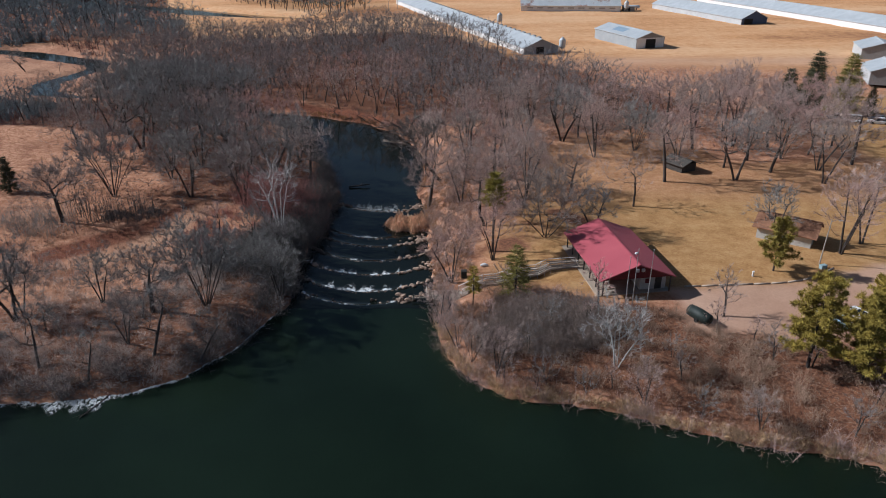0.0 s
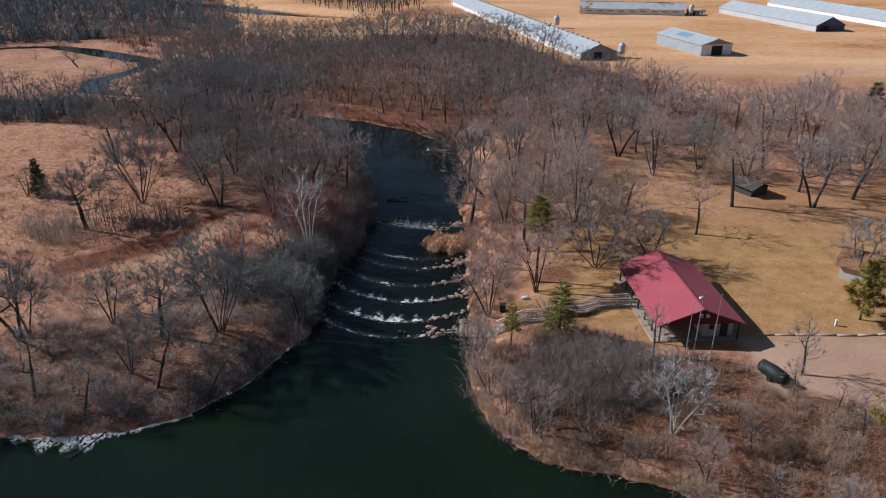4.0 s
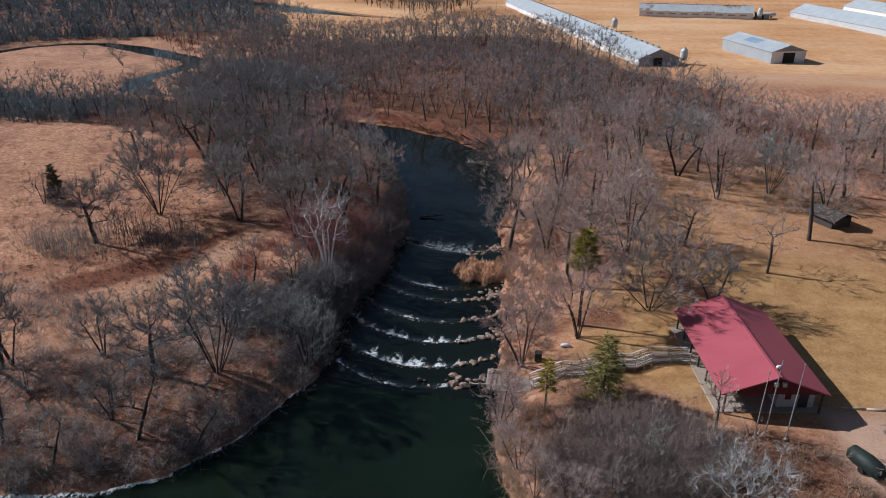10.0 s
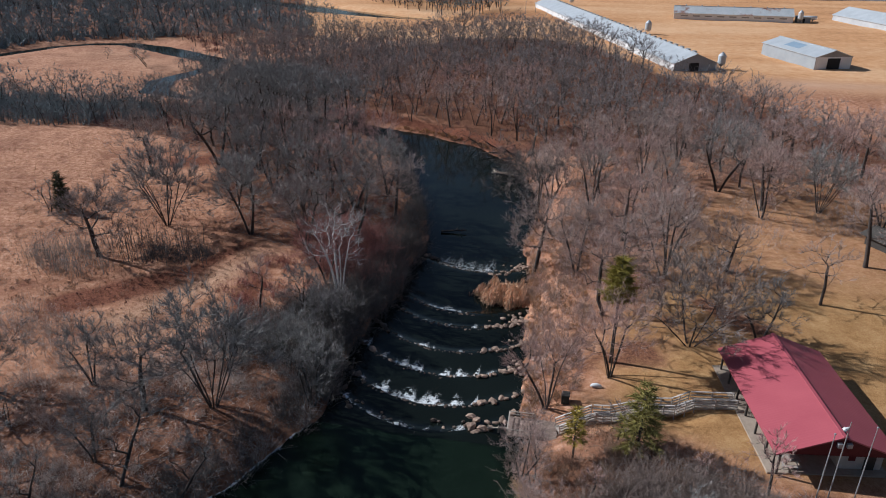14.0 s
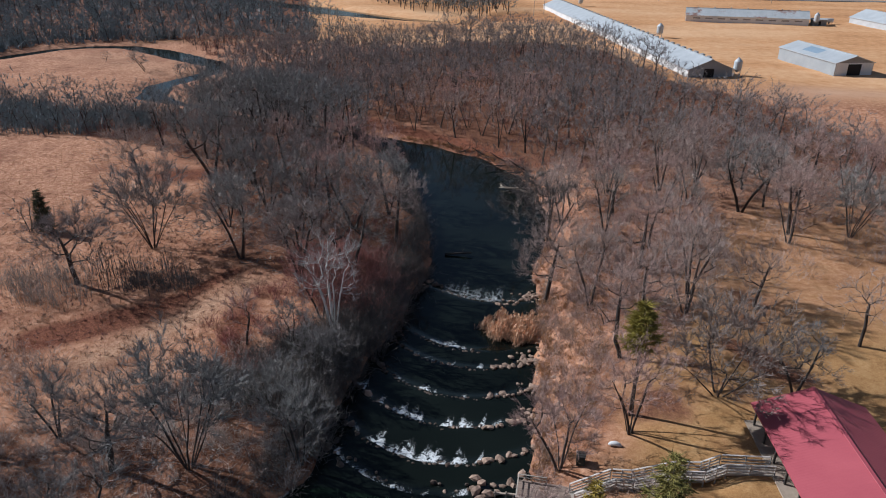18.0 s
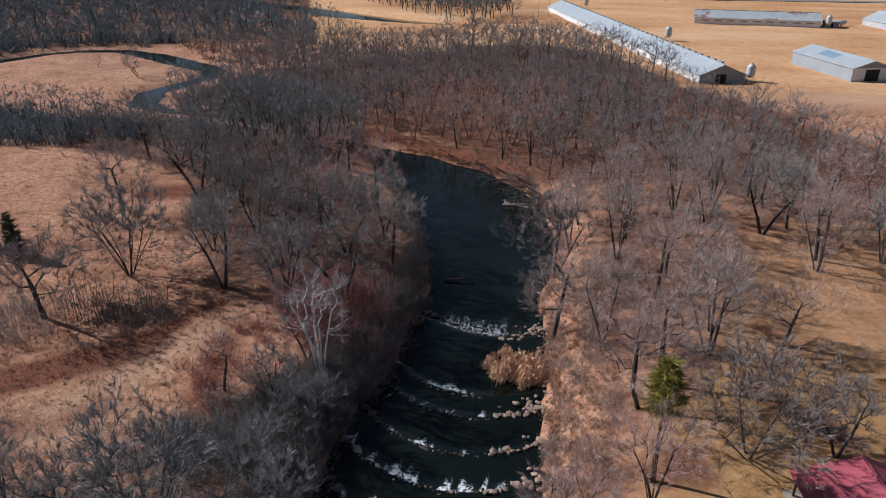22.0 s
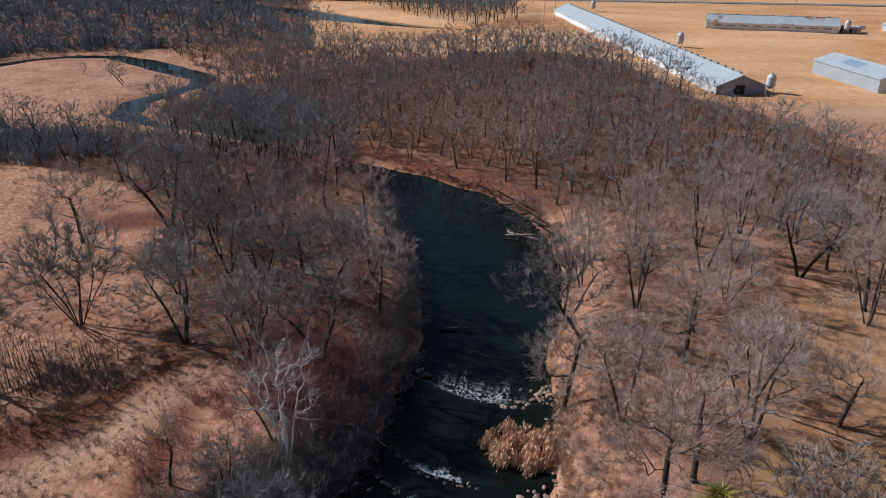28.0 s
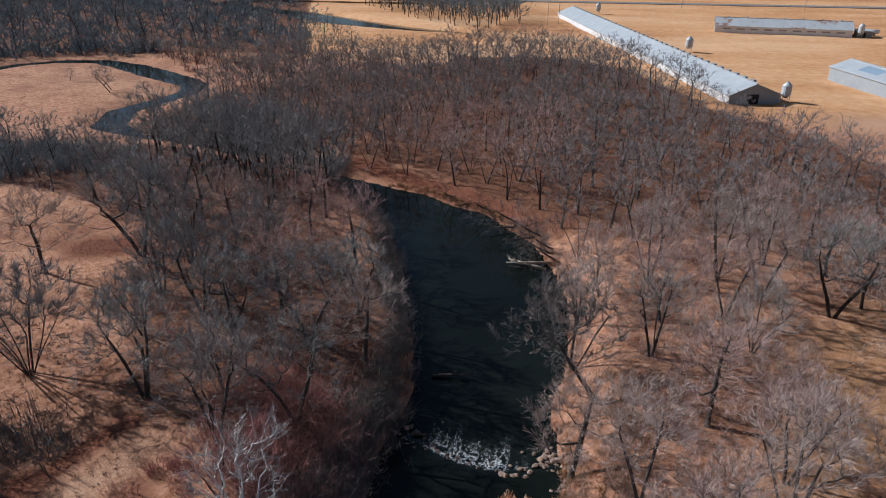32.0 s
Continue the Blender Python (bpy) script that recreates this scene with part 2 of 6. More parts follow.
M = {
    "ground": ground_material(),
    "lake": water_material("lake_water", (0.0088, 0.0166, 0.0100), 0.08, 1.1, 1.0, 0.17),
    "river": water_material("river_water", (0.0085, 0.0120, 0.0100), 0.22, 1.6),
    "bark": varied("grey_bark", (0.026, 0.021, 0.019), (0.095, 0.079, 0.071), 5.0, 0.9, 0.6, 0.03, 0.35),
    "birch_bark": varied("pale_birch_bark", (0.50, 0.49, 0.47), (0.80, 0.78, 0.75), 4.0, 0.8, 0.3, 0.02, 0.1),
    "pale_bark": varied("pale_grey_bark", (0.24, 0.23, 0.22), (0.42, 0.41, 0.39), 4.0, 0.85, 0.3, 0.02, 0.1),
    "twig": twig_material("mauve_twigs", [(0.40, 0.320, 0.285), (0.49, 0.340, 0.300), (0.36, 0.310, 0.280), (0.50, 0.325, 0.288), (0.44, 0.350, 0.312), (0.47, 0.375, 0.334)]),
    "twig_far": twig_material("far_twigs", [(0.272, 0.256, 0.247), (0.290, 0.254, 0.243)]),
    # a milder haze, painted into the meadow-side crowns as cool grey
    "twig_hazy": twig_material("haze_greyed_twigs", [(0.255, 0.262, 0.256), (0.28, 0.268, 0.258)]),
    # air haze over the distant woods, put into the twig colour as blue-grey
    "twig_distant_haze": twig_material("haze_tinted_twigs", [(0.245, 0.285, 0.298), (0.245, 0.285, 0.298)]),
    "twig_grey": twig_material("grey_twigs", [(0.265, 0.255, 0.243), (0.345, 0.330, 0.312), (0.235, 0.228, 0.220), (0.30, 0.250, 0.232), (0.27, 0.275, 0.270)]),
    "brush": twig_material("grey_brush_stems", [(0.50, 0.435, 0.395), (0.54, 0.45, 0.40)]),
    "twig_oak": twig_material("grey_brown_twigs", [(0.27, 0.225, 0.200), (0.29, 0.240, 0.215)]),
    "twig_pale": twig_material("pale_twigs", [(0.42, 0.395, 0.380), (0.47, 0.44, 0.425)]),
    "twig_red": twig_material("russet_twigs", [(0.40, 0.19, 0.165), (0.34, 0.18, 0.16)]),
    "shrub": twig_material("shrub_stems", [(0.33, 0.240, 0.180), (0.28, 0.225, 0.182), (0.37, 0.245, 0.175)]),
    "thicket": twig_material("thicket_stems", [(0.24, 0.195, 0.172), (0.27, 0.212, 0.185)]),
    # dark brush, its colour lowered further to carry the tree shade on the banks
    "shrub_dark": twig_material("shade_toned_dark_stems", [(0.14, 0.130, 0.124), (0.175, 0.155, 0.145)]),
    "needle": twig_material("spruce_needles", [(0.25, 0.225, 0.072), (0.28, 0.24, 0.075)]),
    "needle_dark": twig_material("dark_spruce_needles", [(0.075, 0.082, 0.045), (0.10, 0.10, 0.055)]),
    "needle_cedar": twig_material("green_cedar_needles", [(0.27, 0.225, 0.050), (0.25, 0.215, 0.055)]),
    "needle_pine": twig_material("yellowish_pine_needles", [(0.38, 0.285, 0.062), (0.28, 0.225, 0.055)]),
    "grass": twig_material("dry_grass", [(0.46, 0.28, 0.15), (0.38, 0.21, 0.105)]),
    "straw": twig_material("pale_straw", [(0.62, 0.44, 0.27), (0.55, 0.37, 0.21)]),
    "reed": twig_material("tan_reeds", [(0.78, 0.54, 0.38), (0.70, 0.46, 0.31)]),
    "blue_metal": varied("dark_blue_sheet_wall", (0.045, 0.070, 0.130), (0.075, 0.110, 0.190), 1.5, 0.6, 0.0, 0.01, 0.0),
    "rail_wood": varied("bleached_rail_wood", (0.40, 0.355, 0.32), (0.64, 0.59, 0.55), 4.0, 0.85, 0.3, 0.01, 0.12, stretch=(1, 6, 1)),
    "red_floor": twig_material("reddish_undergrowth", [(0.25, 0.130, 0.120), (0.22, 0.125, 0.115)]),
    "rock": varied("river_rock", (0.150, 0.098, 0.074), (0.460, 0.330, 0.250), 3.0, 0.85, 0.5, 0.03, 0.35),
    "wet_rock": varied("wet_rock", (0.030, 0.024, 0.020), (0.150, 0.105, 0.080), 3.0, 0.35, 0.5, 0.03, 0.35),
    "foam": foam_material(),
    "deck_wood": varied("brown_grey_planks", (0.17, 0.125, 0.10), (0.33, 0.255, 0.21), 4.0, 0.9, 0.4, 0.01, 0.15, stretch=(1, 6, 1)),
    "ice": varied("thin_ice", (0.42, 0.44, 0.47), (0.80, 0.81, 0.83), 1.5, 0.4, 0.4, 0.02, 0.0),
    "red_roof": ribbed_metal("red_metal_roof", (0.330, 0.068, 0.088), (0.390, 0.088, 0.108), 0.45, 0.0, 0.6),
    "red_paint": varied("dark_red_paint", (0.10, 0.012, 0.016), (0.15, 0.02, 0.024), 3.0, 0.6, 0.1, 0.01, 0.05),
    "galv": ribbed_metal("galvanised_sheet", (0.42, 0.45, 0.47), (0.56, 0.59, 0.61), 0.5, 0.25, 0.9),
    "galv_dull": ribbed_metal("dull_grey_sheet", (0.27, 0.30, 0.32), (0.36, 0.39, 0.41), 0.6, 0.15, 0.9),
    "galv_stained": ribbed_metal("stained_galvanised_sheet", (0.44, 0.47, 0.48), (0.60, 0.62, 0.63), 0.55, 0.25, 0.9, 1, 0.06, (0.30, 0.17, 0.13)),
    "white_metal": ribbed_metal("white_sheet_wall", (0.60, 0.62, 0.63), (0.76, 0.77, 0.77), 0.6, 0.0, 0.9),
    "grey_wall": varied("weathered_grey_wall", (0.22, 0.22, 0.22), (0.34, 0.34, 0.33), 2.0, 0.8, 0.2, 0.02, 0.05),
    "block_wall": varied("pale_painted_block", (0.40, 0.39, 0.36), (0.55, 0.53, 0.49), 2.0, 0.85, 0.2, 0.02, 0.05),
    "dark": varied("dark_opening", (0.010, 0.010, 0.011), (0.022, 0.022, 0.024), 2.0, 0.7, 0.0, 0.01, 0.0),
    "skylight": varied("translucent_blue_panel", (0.20, 0.28, 0.36), (0.28, 0.36, 0.44), 1.0, 0.35, 0.0, 0.01, 0.0),
    "concrete": varied("pale_concrete", (0.27, 0.215, 0.165), (0.41, 0.335, 0.265), 2.5, 0.9, 0.3, 0.01, 0.05),
    "wood": varied("weathered_wood", (0.27, 0.235, 0.20), (0.47, 0.42, 0.365), 4.0, 0.85, 0.4, 0.01, 0.15, stretch=(1, 6, 1)),
    "wood_dark": varied("dark_timber", (0.040, 0.036, 0.032), (0.085, 0.075, 0.066), 4.0, 0.85, 0.4, 0.01, 0.15),
    "log": varied("bleached_log", (0.30, 0.24, 0.19), (0.55, 0.46, 0.38), 4.0, 0.9, 0.5, 0.02, 0.2),
    "steel": varied("grey_steel", (0.36, 0.37, 0.38), (0.52, 0.53, 0.54), 3.0, 0.4, 0.0, 0.01, 0.05, metal=0.5),
    "shingle": varied("brown_shingles", (0.13, 0.060, 0.036), (0.36, 0.185, 0.110), 3.0, 0.9, 0.5, 0.02, 0.05),
    "dark_green": varied("dark_green_cover", (0.010, 0.016, 0.014), (0.028, 0.038, 0.034), 2.0, 0.6, 0.3, 0.02, 0.1),
    "rubber": varied("black_rubber", (0.012, 0.012, 0.012), (0.025, 0.025, 0.025), 6.0, 0.8, 0.0, 0.01, 0.0),
    "asphalt": varied("grey_asphalt", (0.16, 0.15, 0.145), (0.24, 0.225, 0.215), 1.0, 0.9, 0.2, 0.01, 0.0),
}


def paint(name, col, rough=0.3):
    return varied(name, tuple(v * 0.85 for v in col), col, 2.0, rough, 0.0, 0.01, 0.0, 0.0, 0.5)


M["car_white"] = paint("white_car_paint", (0.72, 0.73, 0.74))
M["car_red"] = paint("red_car_paint", (0.45, 0.02, 0.04))
M["car_dark"] = paint("dark_car_paint", (0.03, 0.035, 0.045))
M["car_silver"] = paint("silver_car_paint", (0.42, 0.44, 0.46))
M["car_teal"] = paint("pale_teal_paint", (0.30, 0.42, 0.44))
M["glass"] = paint("dark_car_glass", (0.02, 0.025, 0.03), 0.08)


# ---- mesh helpers ----
class Mesh:
    """Collects vertices and faces, then links them as one object."""

    def __init__(self):
        self.v, self.f = [], []

    def add(self, verts, faces):
        o = len(self.v)
        self.v.extend(tuple(p) for p in verts)
        self.f.extend(tuple(i + o for i in face) for face in faces)
        return self

    def box(self, lo, hi, m=None, bevel=0.0):
        b = min(bevel, 0.45 * min(hi[i] - lo[i] for i in range(3)))
        if b > 0:
            pts, ids = [], {}
            for sx in (0, 1):
                for sy in (0, 1):
                    for sz in (0, 1):
                        s = (sx, sy, sz)
                        for ax in range(3):
                            p = [(hi[i] if s[i] else lo[i]) + (0 if i == ax else (-b if s[i] else b)) for i in range(3)]
                            ids[s, ax] = len(pts)
                            pts.append(p)
            faces = []
            for ax in range(3):
                o1, o2 = (ax + 1) % 3, (ax + 2) % 3
                for side in (0, 1):
                    ring = []
                    for a, c in ((0, 0), (1, 0), (1, 1), (0, 1)):
                        s = [0, 0, 0]
                        s[ax], s[o1], s[o2] = side, a, c
                        ring.append(ids[tuple(s), ax])
                    faces.append(ring if side else ring[::-1])
                for a in (0, 1):
                    for c in (0, 1):
                        s0, s1 = [0, 0, 0], [0, 0, 0]
                        s0[ax], s1[ax] = 0, 1
                        s0[o1] = s1[o1] = a
                        s0[o2] = s1[o2] = c
                        q = [ids[tuple(s0), o1], ids[tuple(s1), o1], ids[tuple(s1), o2], ids[tuple(s0), o2]]
                        faces.append(q if a == c else q[::-1])
            for s in [(a, c, d) for a in (0, 1) for c in (0, 1) for d in (0, 1)]:
                faces.append([ids[s, 0], ids[s, 1], ids[s, 2]] if sum(s) % 2 else [ids[s, 0], ids[s, 2], ids[s, 1]])
        else:
            pts = [(x, y, z) for x in (lo[0], hi[0]) for y in (lo[1], hi[1]) for z in (lo[2], hi[2])]
            faces = [(0, 1, 3, 2), (4, 6, 7, 5), (0, 4, 5, 1), (2, 3, 7, 6), (0, 2, 6, 4), (1, 5, 7, 3)]
        if m is not None:
            pts = [m @ Vector(p) for p in pts]
        return self.add(pts, faces)

    def beam(self, a, b, w, h, bevel=0.0):
        """A squared bar from a to b, w wide and h high."""
        a, b = Vector(a), Vector(b)
        d = b - a
        m = Matrix.Translation(a) @ d.to_track_quat("Y", "Z").to_matrix().to_4x4()
        return self.box((-w / 2, 0, -h / 2), (w / 2, d.length, h / 2), m, bevel)

    def tube(self, pts, radii, sides=5, cap=True):
        n = len(pts)
        pts = [Vector(p) for p in pts]
        rings, verts, faces = [], [], []
        ref = Vector((0.31, 0.17, 0.94))
        for i, p in enumerate(pts):
            d = (pts[min(i + 1, n - 1)] - pts[max(i - 1, 0)]).normalized()
            u = d.cross(ref)
            u = u.normalized() if u.length > 1e-3 else Vector((1, 0, 0))
            w = d.cross(u)
            rings.append(len(verts))
            if radii[i] <= 0:
                verts.append(p)
                continue
            for k in range(sides):
                a = 2 * math.pi * k / sides
                verts.append(p + (u * math.cos(a) + w * math.sin(a)) * radii[i])
        for i in range(n - 1):
            r0, r1 = rings[i], rings[i + 1]
            for k in range(sides):
                k2 = (k + 1) % sides
                if radii[i + 1] <= 0:
                    faces.append((r0 + k, r0 + k2, r1))
                else:
                    faces.append((r0 + k, r0 + k2, r1 + k2, r1 + k))
        if cap and radii[-1] > 0:
            faces.append(tuple(rings[-1] + k for k in range(sides)))
        if cap and radii[0] > 0:
            faces.append(tuple(rings[0] + k for k in reversed(range(sides))))
        return self.add(verts, faces)

    def slivers(self, a, b, w):
        """Thin tapering blades from points a to points b, of width w at the root (arrays)."""
        a, b = np.asarray(a, float), np.asarray(b, float)
        d = b - a
        side = np.cross(d, np.random.normal(size=d.shape))
        side /= np.linalg.norm(side, axis=1, keepdims=True) + 1e-9
        side *= np.asarray(w, float).reshape(-1, 1) / 2
        v = np.stack([a - side, a + side, b], 1).reshape(-1, 3)
        o = len(self.v)
        self.v.extend(map(tuple, v.tolist()))
        self.f.extend((o + 3 * i, o + 3 * i + 1, o + 3 * i + 2) for i in range(len(a)))
        return self

    def data(self, name, mat, smooth=False):
        me = bpy.data.meshes.new(name)
        me.from_pydata(self.v, [], self.f)
        me.materials.append(mat)
        if smooth:
            me.polygons.foreach_set("use_smooth", [True] * len(me.polygons))
        me.update()
        return me


def part(name, mesh, mat, parent=None, label="", smooth=False):
    """One mesh object, under a thing or a part when a parent is given."""
    ob = new(name, mesh if isinstance(mesh, bpy.types.Mesh) else mesh.data(name, mat, smooth))
    if parent is not None:
        ob.parent = parent
    if label:
        ob["label"] = label
    return ob


def thing(name, m, label, category, group="", kind=""):
    ob = new(name)
    ob.empty_display_size = 0.3
    ob.matrix_basis = m
    return tagged(ob, label, category, group, kind)


rng = np.random.default_rng(7)
rnd = random.Random(11)

# ---- the lie of the land ----
LAKE = [(-1.5, 86.5), (-1.1, 84.3), (-0.4, 77.7), (0.6, 72.8), (2.0, 69.2), (4.2, 66.3), (7.3, 63.8), (13.5, 62.6), (19.5, 61.3), (24.9, 58.2),
        (30.2, 56.4), (35.5, 55.1), (43.5, 52.2), (70, 45), (120, 36), (230, 0), (230, -160), (-260, -160), (-260, 30), (-130, 48),
        (-80, 60), (-50, 62.6), (-41.1, 63.9), (-35.3, 65.4), (-31.5, 67.5), (-27, 73.5), (-24.7, 79), (-23, 83.5), (-21.1, 87)]
RIVER = [(-11.5, 84, 20.5), (-12.2, 92, 21.5), (-12.6, 99, 21.5), (-12.6, 106, 21), (-12.6, 113, 19.5), (-12.9, 120, 19.5), (-13.2, 128, 18),
         (-13.9, 138, 17), (-14.6, 148, 21), (-17.3, 160, 25), (-22, 174, 25), (-29, 185, 21), (-41, 196, 14), (-55, 205.5, 5), (-75, 214, 2.2),
         (-98, 222, 2.2), (-120, 227, 4), (-137, 235, 9), (-143, 250, 9), (-141, 263, 7), (-138, 277, 7), (-143, 290, 9), (-154, 297, 11), (-168, 305, 12),
         (-187, 316, 11), (-204, 323, 8), (-222, 320, 7), (-233, 308, 7), (-240, 285, 8), (-262, 262, 9)]
POND = [(-300, 560, 18), (-200, 505, 26), (-150, 466, 28), (-114, 447, 20), (-84, 438, 12), (-60, 429, 8), (-48, 426, 4)]
WEIRS_Y = (86.0, 90.6, 96.6, 102.3, 108.6, 113.0, 126.2)


def seg_dist(x, y, path, closed):
    """Distance to the nearest segment of a path; width-carrying paths give distance to their edge."""
    best = np.full(x.shape, 1e9)
    n = len(path)
    for i in range(n if closed else n - 1):
        a, b = path[i], path[(i + 1) % n]
        dx, dy = b[0] - a[0], b[1] - a[1]
        t = np.clip(((x - a[0]) * dx + (y - a[1]) * dy) / (dx * dx + dy * dy), 0, 1)
        d = np.hypot(x - a[0] - t * dx, y - a[1] - t * dy)
        if len(a) > 2:
            d = d - (a[2] + t * (b[2] - a[2])) / 2
        best = np.minimum(best, d)
    return best


def inside(x, y, poly):
    r = np.zeros(x.shape, bool)
    n = len(poly)
    for i in range(n):
        (x0, y0), (x1, y1) = poly[i][:2], poly[(i + 1) % n][:2]
        if y0 != y1:
            r ^= ((y0 > y) != (y1 > y)) & (x < (x1 - x0) * (y - y0) / (y1 - y0) + x0)
    return r


def wave2(x, y, s, k=0.0):
    """A smooth unevenness of unit height and size s."""
    return (np.sin(x / s + 1.3 * np.sin(y / s * 0.7 + k)) + np.sin(y / s * 1.13 + 1.7 * np.sin(x / s * 0.61 + 2 * k)) + 0.6 * np.sin((x + y) / s * 1.9 + k)) / 2.6


def shore(x, y):
    """Metres from the water's edge, negative in the water."""
    lake = seg_dist(x, y, LAKE, True)
    lake = np.where(inside(x, y, LAKE), -lake, lake)
    d = np.minimum(np.minimum(lake, seg_dist(x, y, RIVER, False)), seg_dist(x, y, POND, False))
    return d + 0.45 * wave2(x, y, 2.6) + 0.12 * wave2(x, y, 1.1, 2.0)


def step(a, b, v):
    t = np.clip((v - a) / (b - a), 0, 1)
    return t * t * (3 - 2 * t)


def level(y):
    """The water's height: the lake, then down over the weirs to the lower river."""
    return -2.4 * np.clip((y - 86.0) / 42.0, 0, 1)


def height(x, y):
    x, y = np.asarray(x, float), np.asarray(y, float)
    d = shore(x, y)
    mid = np.interp(y, [60, 90, 140, 175, 200, 215], [-12, -12, -14, -20, -40, -60])
    right = step(-3, 3, x - mid)
    top = 1.8 + 1.2 * right
    low = step(165, 200, y) * (1 - step(255, 285, y + 0.35 * x))
    top = top * (1 - low) + 0.2 * low
    top = np.where(x < -60, top - 1.7 * step(215, 245, y) * (1 - right), top)
    lvl = level(y)
    rise = 1 - np.exp(-np.clip(d, 0, None) / np.where(x > mid, 5.0, 3.8))
    land = lvl + 0.12 + (top - lvl - 0.12) * rise + (0.22 * wave2(x, y, 6.5) + 0.10 * wave2(x, y, 2.3, 1.0)) * step(0.5, 6, d)
    flat = np.exp(-(((x - 27) / 11) ** 2 + ((y - 89) / 12) ** 2) ** 2)
    flat = np.maximum(flat, np.exp(-(((x - 44) / 14) ** 2 + ((y - 82) / 9) ** 2) ** 2))
    land = land * (1 - flat) + 3.0 * flat
    # bank cut under the ramp
    cut = np.exp(-(seg_dist(x, y, [(14.0, 89.8), (11.4, 89.4), (7.5, 88.2), (3.6, 87.2)], False) / 1.9) ** 2)
    land = land - 0.95 * cut * step(0.5, 3.0, d)
    pad = np.exp(-(((x - 0.2) / 3.4) ** 2 + ((y - 86.4) / 2.1) ** 2) ** 3)
    land = land * (1 - pad) + np.minimum(land, 0.55) * pad
    bed = lvl - 0.1 - 1.6 * step(0, 5, -d)
    return np.where(d > 0, land, bed)


def ground_z(x, y):
    return float(height(np.array([x]), np.array([y]))[0])


def lines(*stretches):
    out = []
    for a, b, s in stretches:
        out += list(np.arange(a, b, s))
    return np.array(out)


def grow(start, end, first, factor):
    out, s, v = [], first, start
    while v < end:
        out.append(v)
        v += s
        s *= factor
    return out + [end]


gx = np.array([-v for v in reversed(grow(240, 4200, 6, 1.3))] + list(lines((-240, -95, 3.0), (-95, 65, 0.95), (65, 240, 3.0))) + grow(240, 4200, 6, 1.3))
gy = np.array([-v for v in reversed(grow(0, 900, 10, 1.4))][:-1] + list(lines((0, 48, 4.0), (48, 140, 0.9), (140, 215, 1.4), (215, 520, 3.0))) + grow(520, 4800, 5, 1.25))
X, Y = np.meshgrid(gx, gy)
Z = height(X, Y)
nx, ny = len(gx), len(gy)
verts = np.stack([X, Y, Z], -1).reshape(-1, 3)
ii = np.arange(nx * ny).reshape(ny, nx)
quads = np.stack([ii[:-1, :-1], ii[:-1, 1:], ii[1:, 1:], ii[1:, :-1]], -1).reshape(-1, 4)
gm = bpy.data.meshes.new("ground")
gm.from_pydata(verts.tolist(), [], quads.tolist())
gm.materials.append(M["ground"])
gm.polygons.foreach_set("use_smooth", [True] * len(gm.polygons))

# where the soil is mown lawn, leaf litter, bare dirt or open field
WOOD_FAR = [(-6, 166), (-18, 195), (-45, 214), (-95, 228), (-128, 240), (-124, 292), (-62, 338), (-20, 342), (5, 325), (26, 270), (50, 250), (75, 205), (95, 190), (100, 160), (60, 150), (20, 150)]
WOOD_LEFT = [(-26, 112), (-25, 137), (-31, 149), (-37.5, 162), (-46, 173), (-58, 196), (-75, 208), (-98, 214), (-118, 212), (-135, 207), (-200, 206), (-200, 192), (-130, 182), (-95, 175), (-74, 160), (-63, 140), (-52, 124), (-38, 119), (-33, 112)]
BANK_LEFT = [(-20, 88), (-23, 76), (-33, 64), (-52, 60.5), (-80, 57), (-110, 54), (-110, 70), (-62, 79), (-44, 88), (-36, 108), (-25, 108)]
BANK_RIGHT = [(-3, 84), (-2, 76), (1, 66), (12, 60), (24, 56), (36, 52), (60, 45), (62, 66), (40, 72), (31, 75), (29, 79), (19, 80), (12, 83), (4, 86)]
LAWN2 = [(92, 140), (130, 140), (140, 215), (98, 205), (92, 175)]
LAWN = [(6, 88), (20, 82), (60, 84), (90, 100), (90, 140), (60, 140), (50, 165), (34, 164), (20, 146), (15, 128), (12, 112), (7, 100)]
LOT = [(30, 84.3), (46, 85), (60, 89), (80, 96), (90, 90), (64, 72), (42, 71), (33, 73)]


def soft_in(x, y, poly, soft):
    d = seg_dist(x, y, poly, True)
    d = np.where(inside(x, y, poly), d, -d)
    return step(-soft, soft, d + 1.2 * wave2(x, y, 3.1) + 0.6 * wave2(x, y, 1.2, 1.0))


lawn = np.maximum(soft_in(X, Y, LAWN, 3.0) * (1 - 0.5 * step(112, 126, Y)), soft_in(X, Y, LAWN2, 4.0))
wood = np.maximum.reduce([soft_in(X, Y, WOOD_FAR, 5.0) * (0.35 + 0.65 * step(172, 205, Y)), 0.85 * soft_in(X, Y, WOOD_LEFT, 5.0), 0.62 * soft_in(X, Y, BANK_LEFT, 3.0), (0.55 + 0.25 * step(4, 12, X)) * soft_in(X, Y, BANK_RIGHT, 2.5)])
FAR_W = [(-520, 258), (-262, 275), (-243, 318), (-205, 336), (-160, 340), (-124, 346), (-148, 400), (-182, 478), (-240, 640), (-640, 640)]
wood = np.maximum(wood, soft_in(X, Y, FAR_W, 6.0))
wood = np.maximum(wood, np.clip(0.24 + 0.35 * wave2(X, Y, 2.2), 0, 1) * step(84, 90, Y) * (1 - step(140, 150, Y)) * step(-7, -4, X) * (1 - step(5, 13, X)))
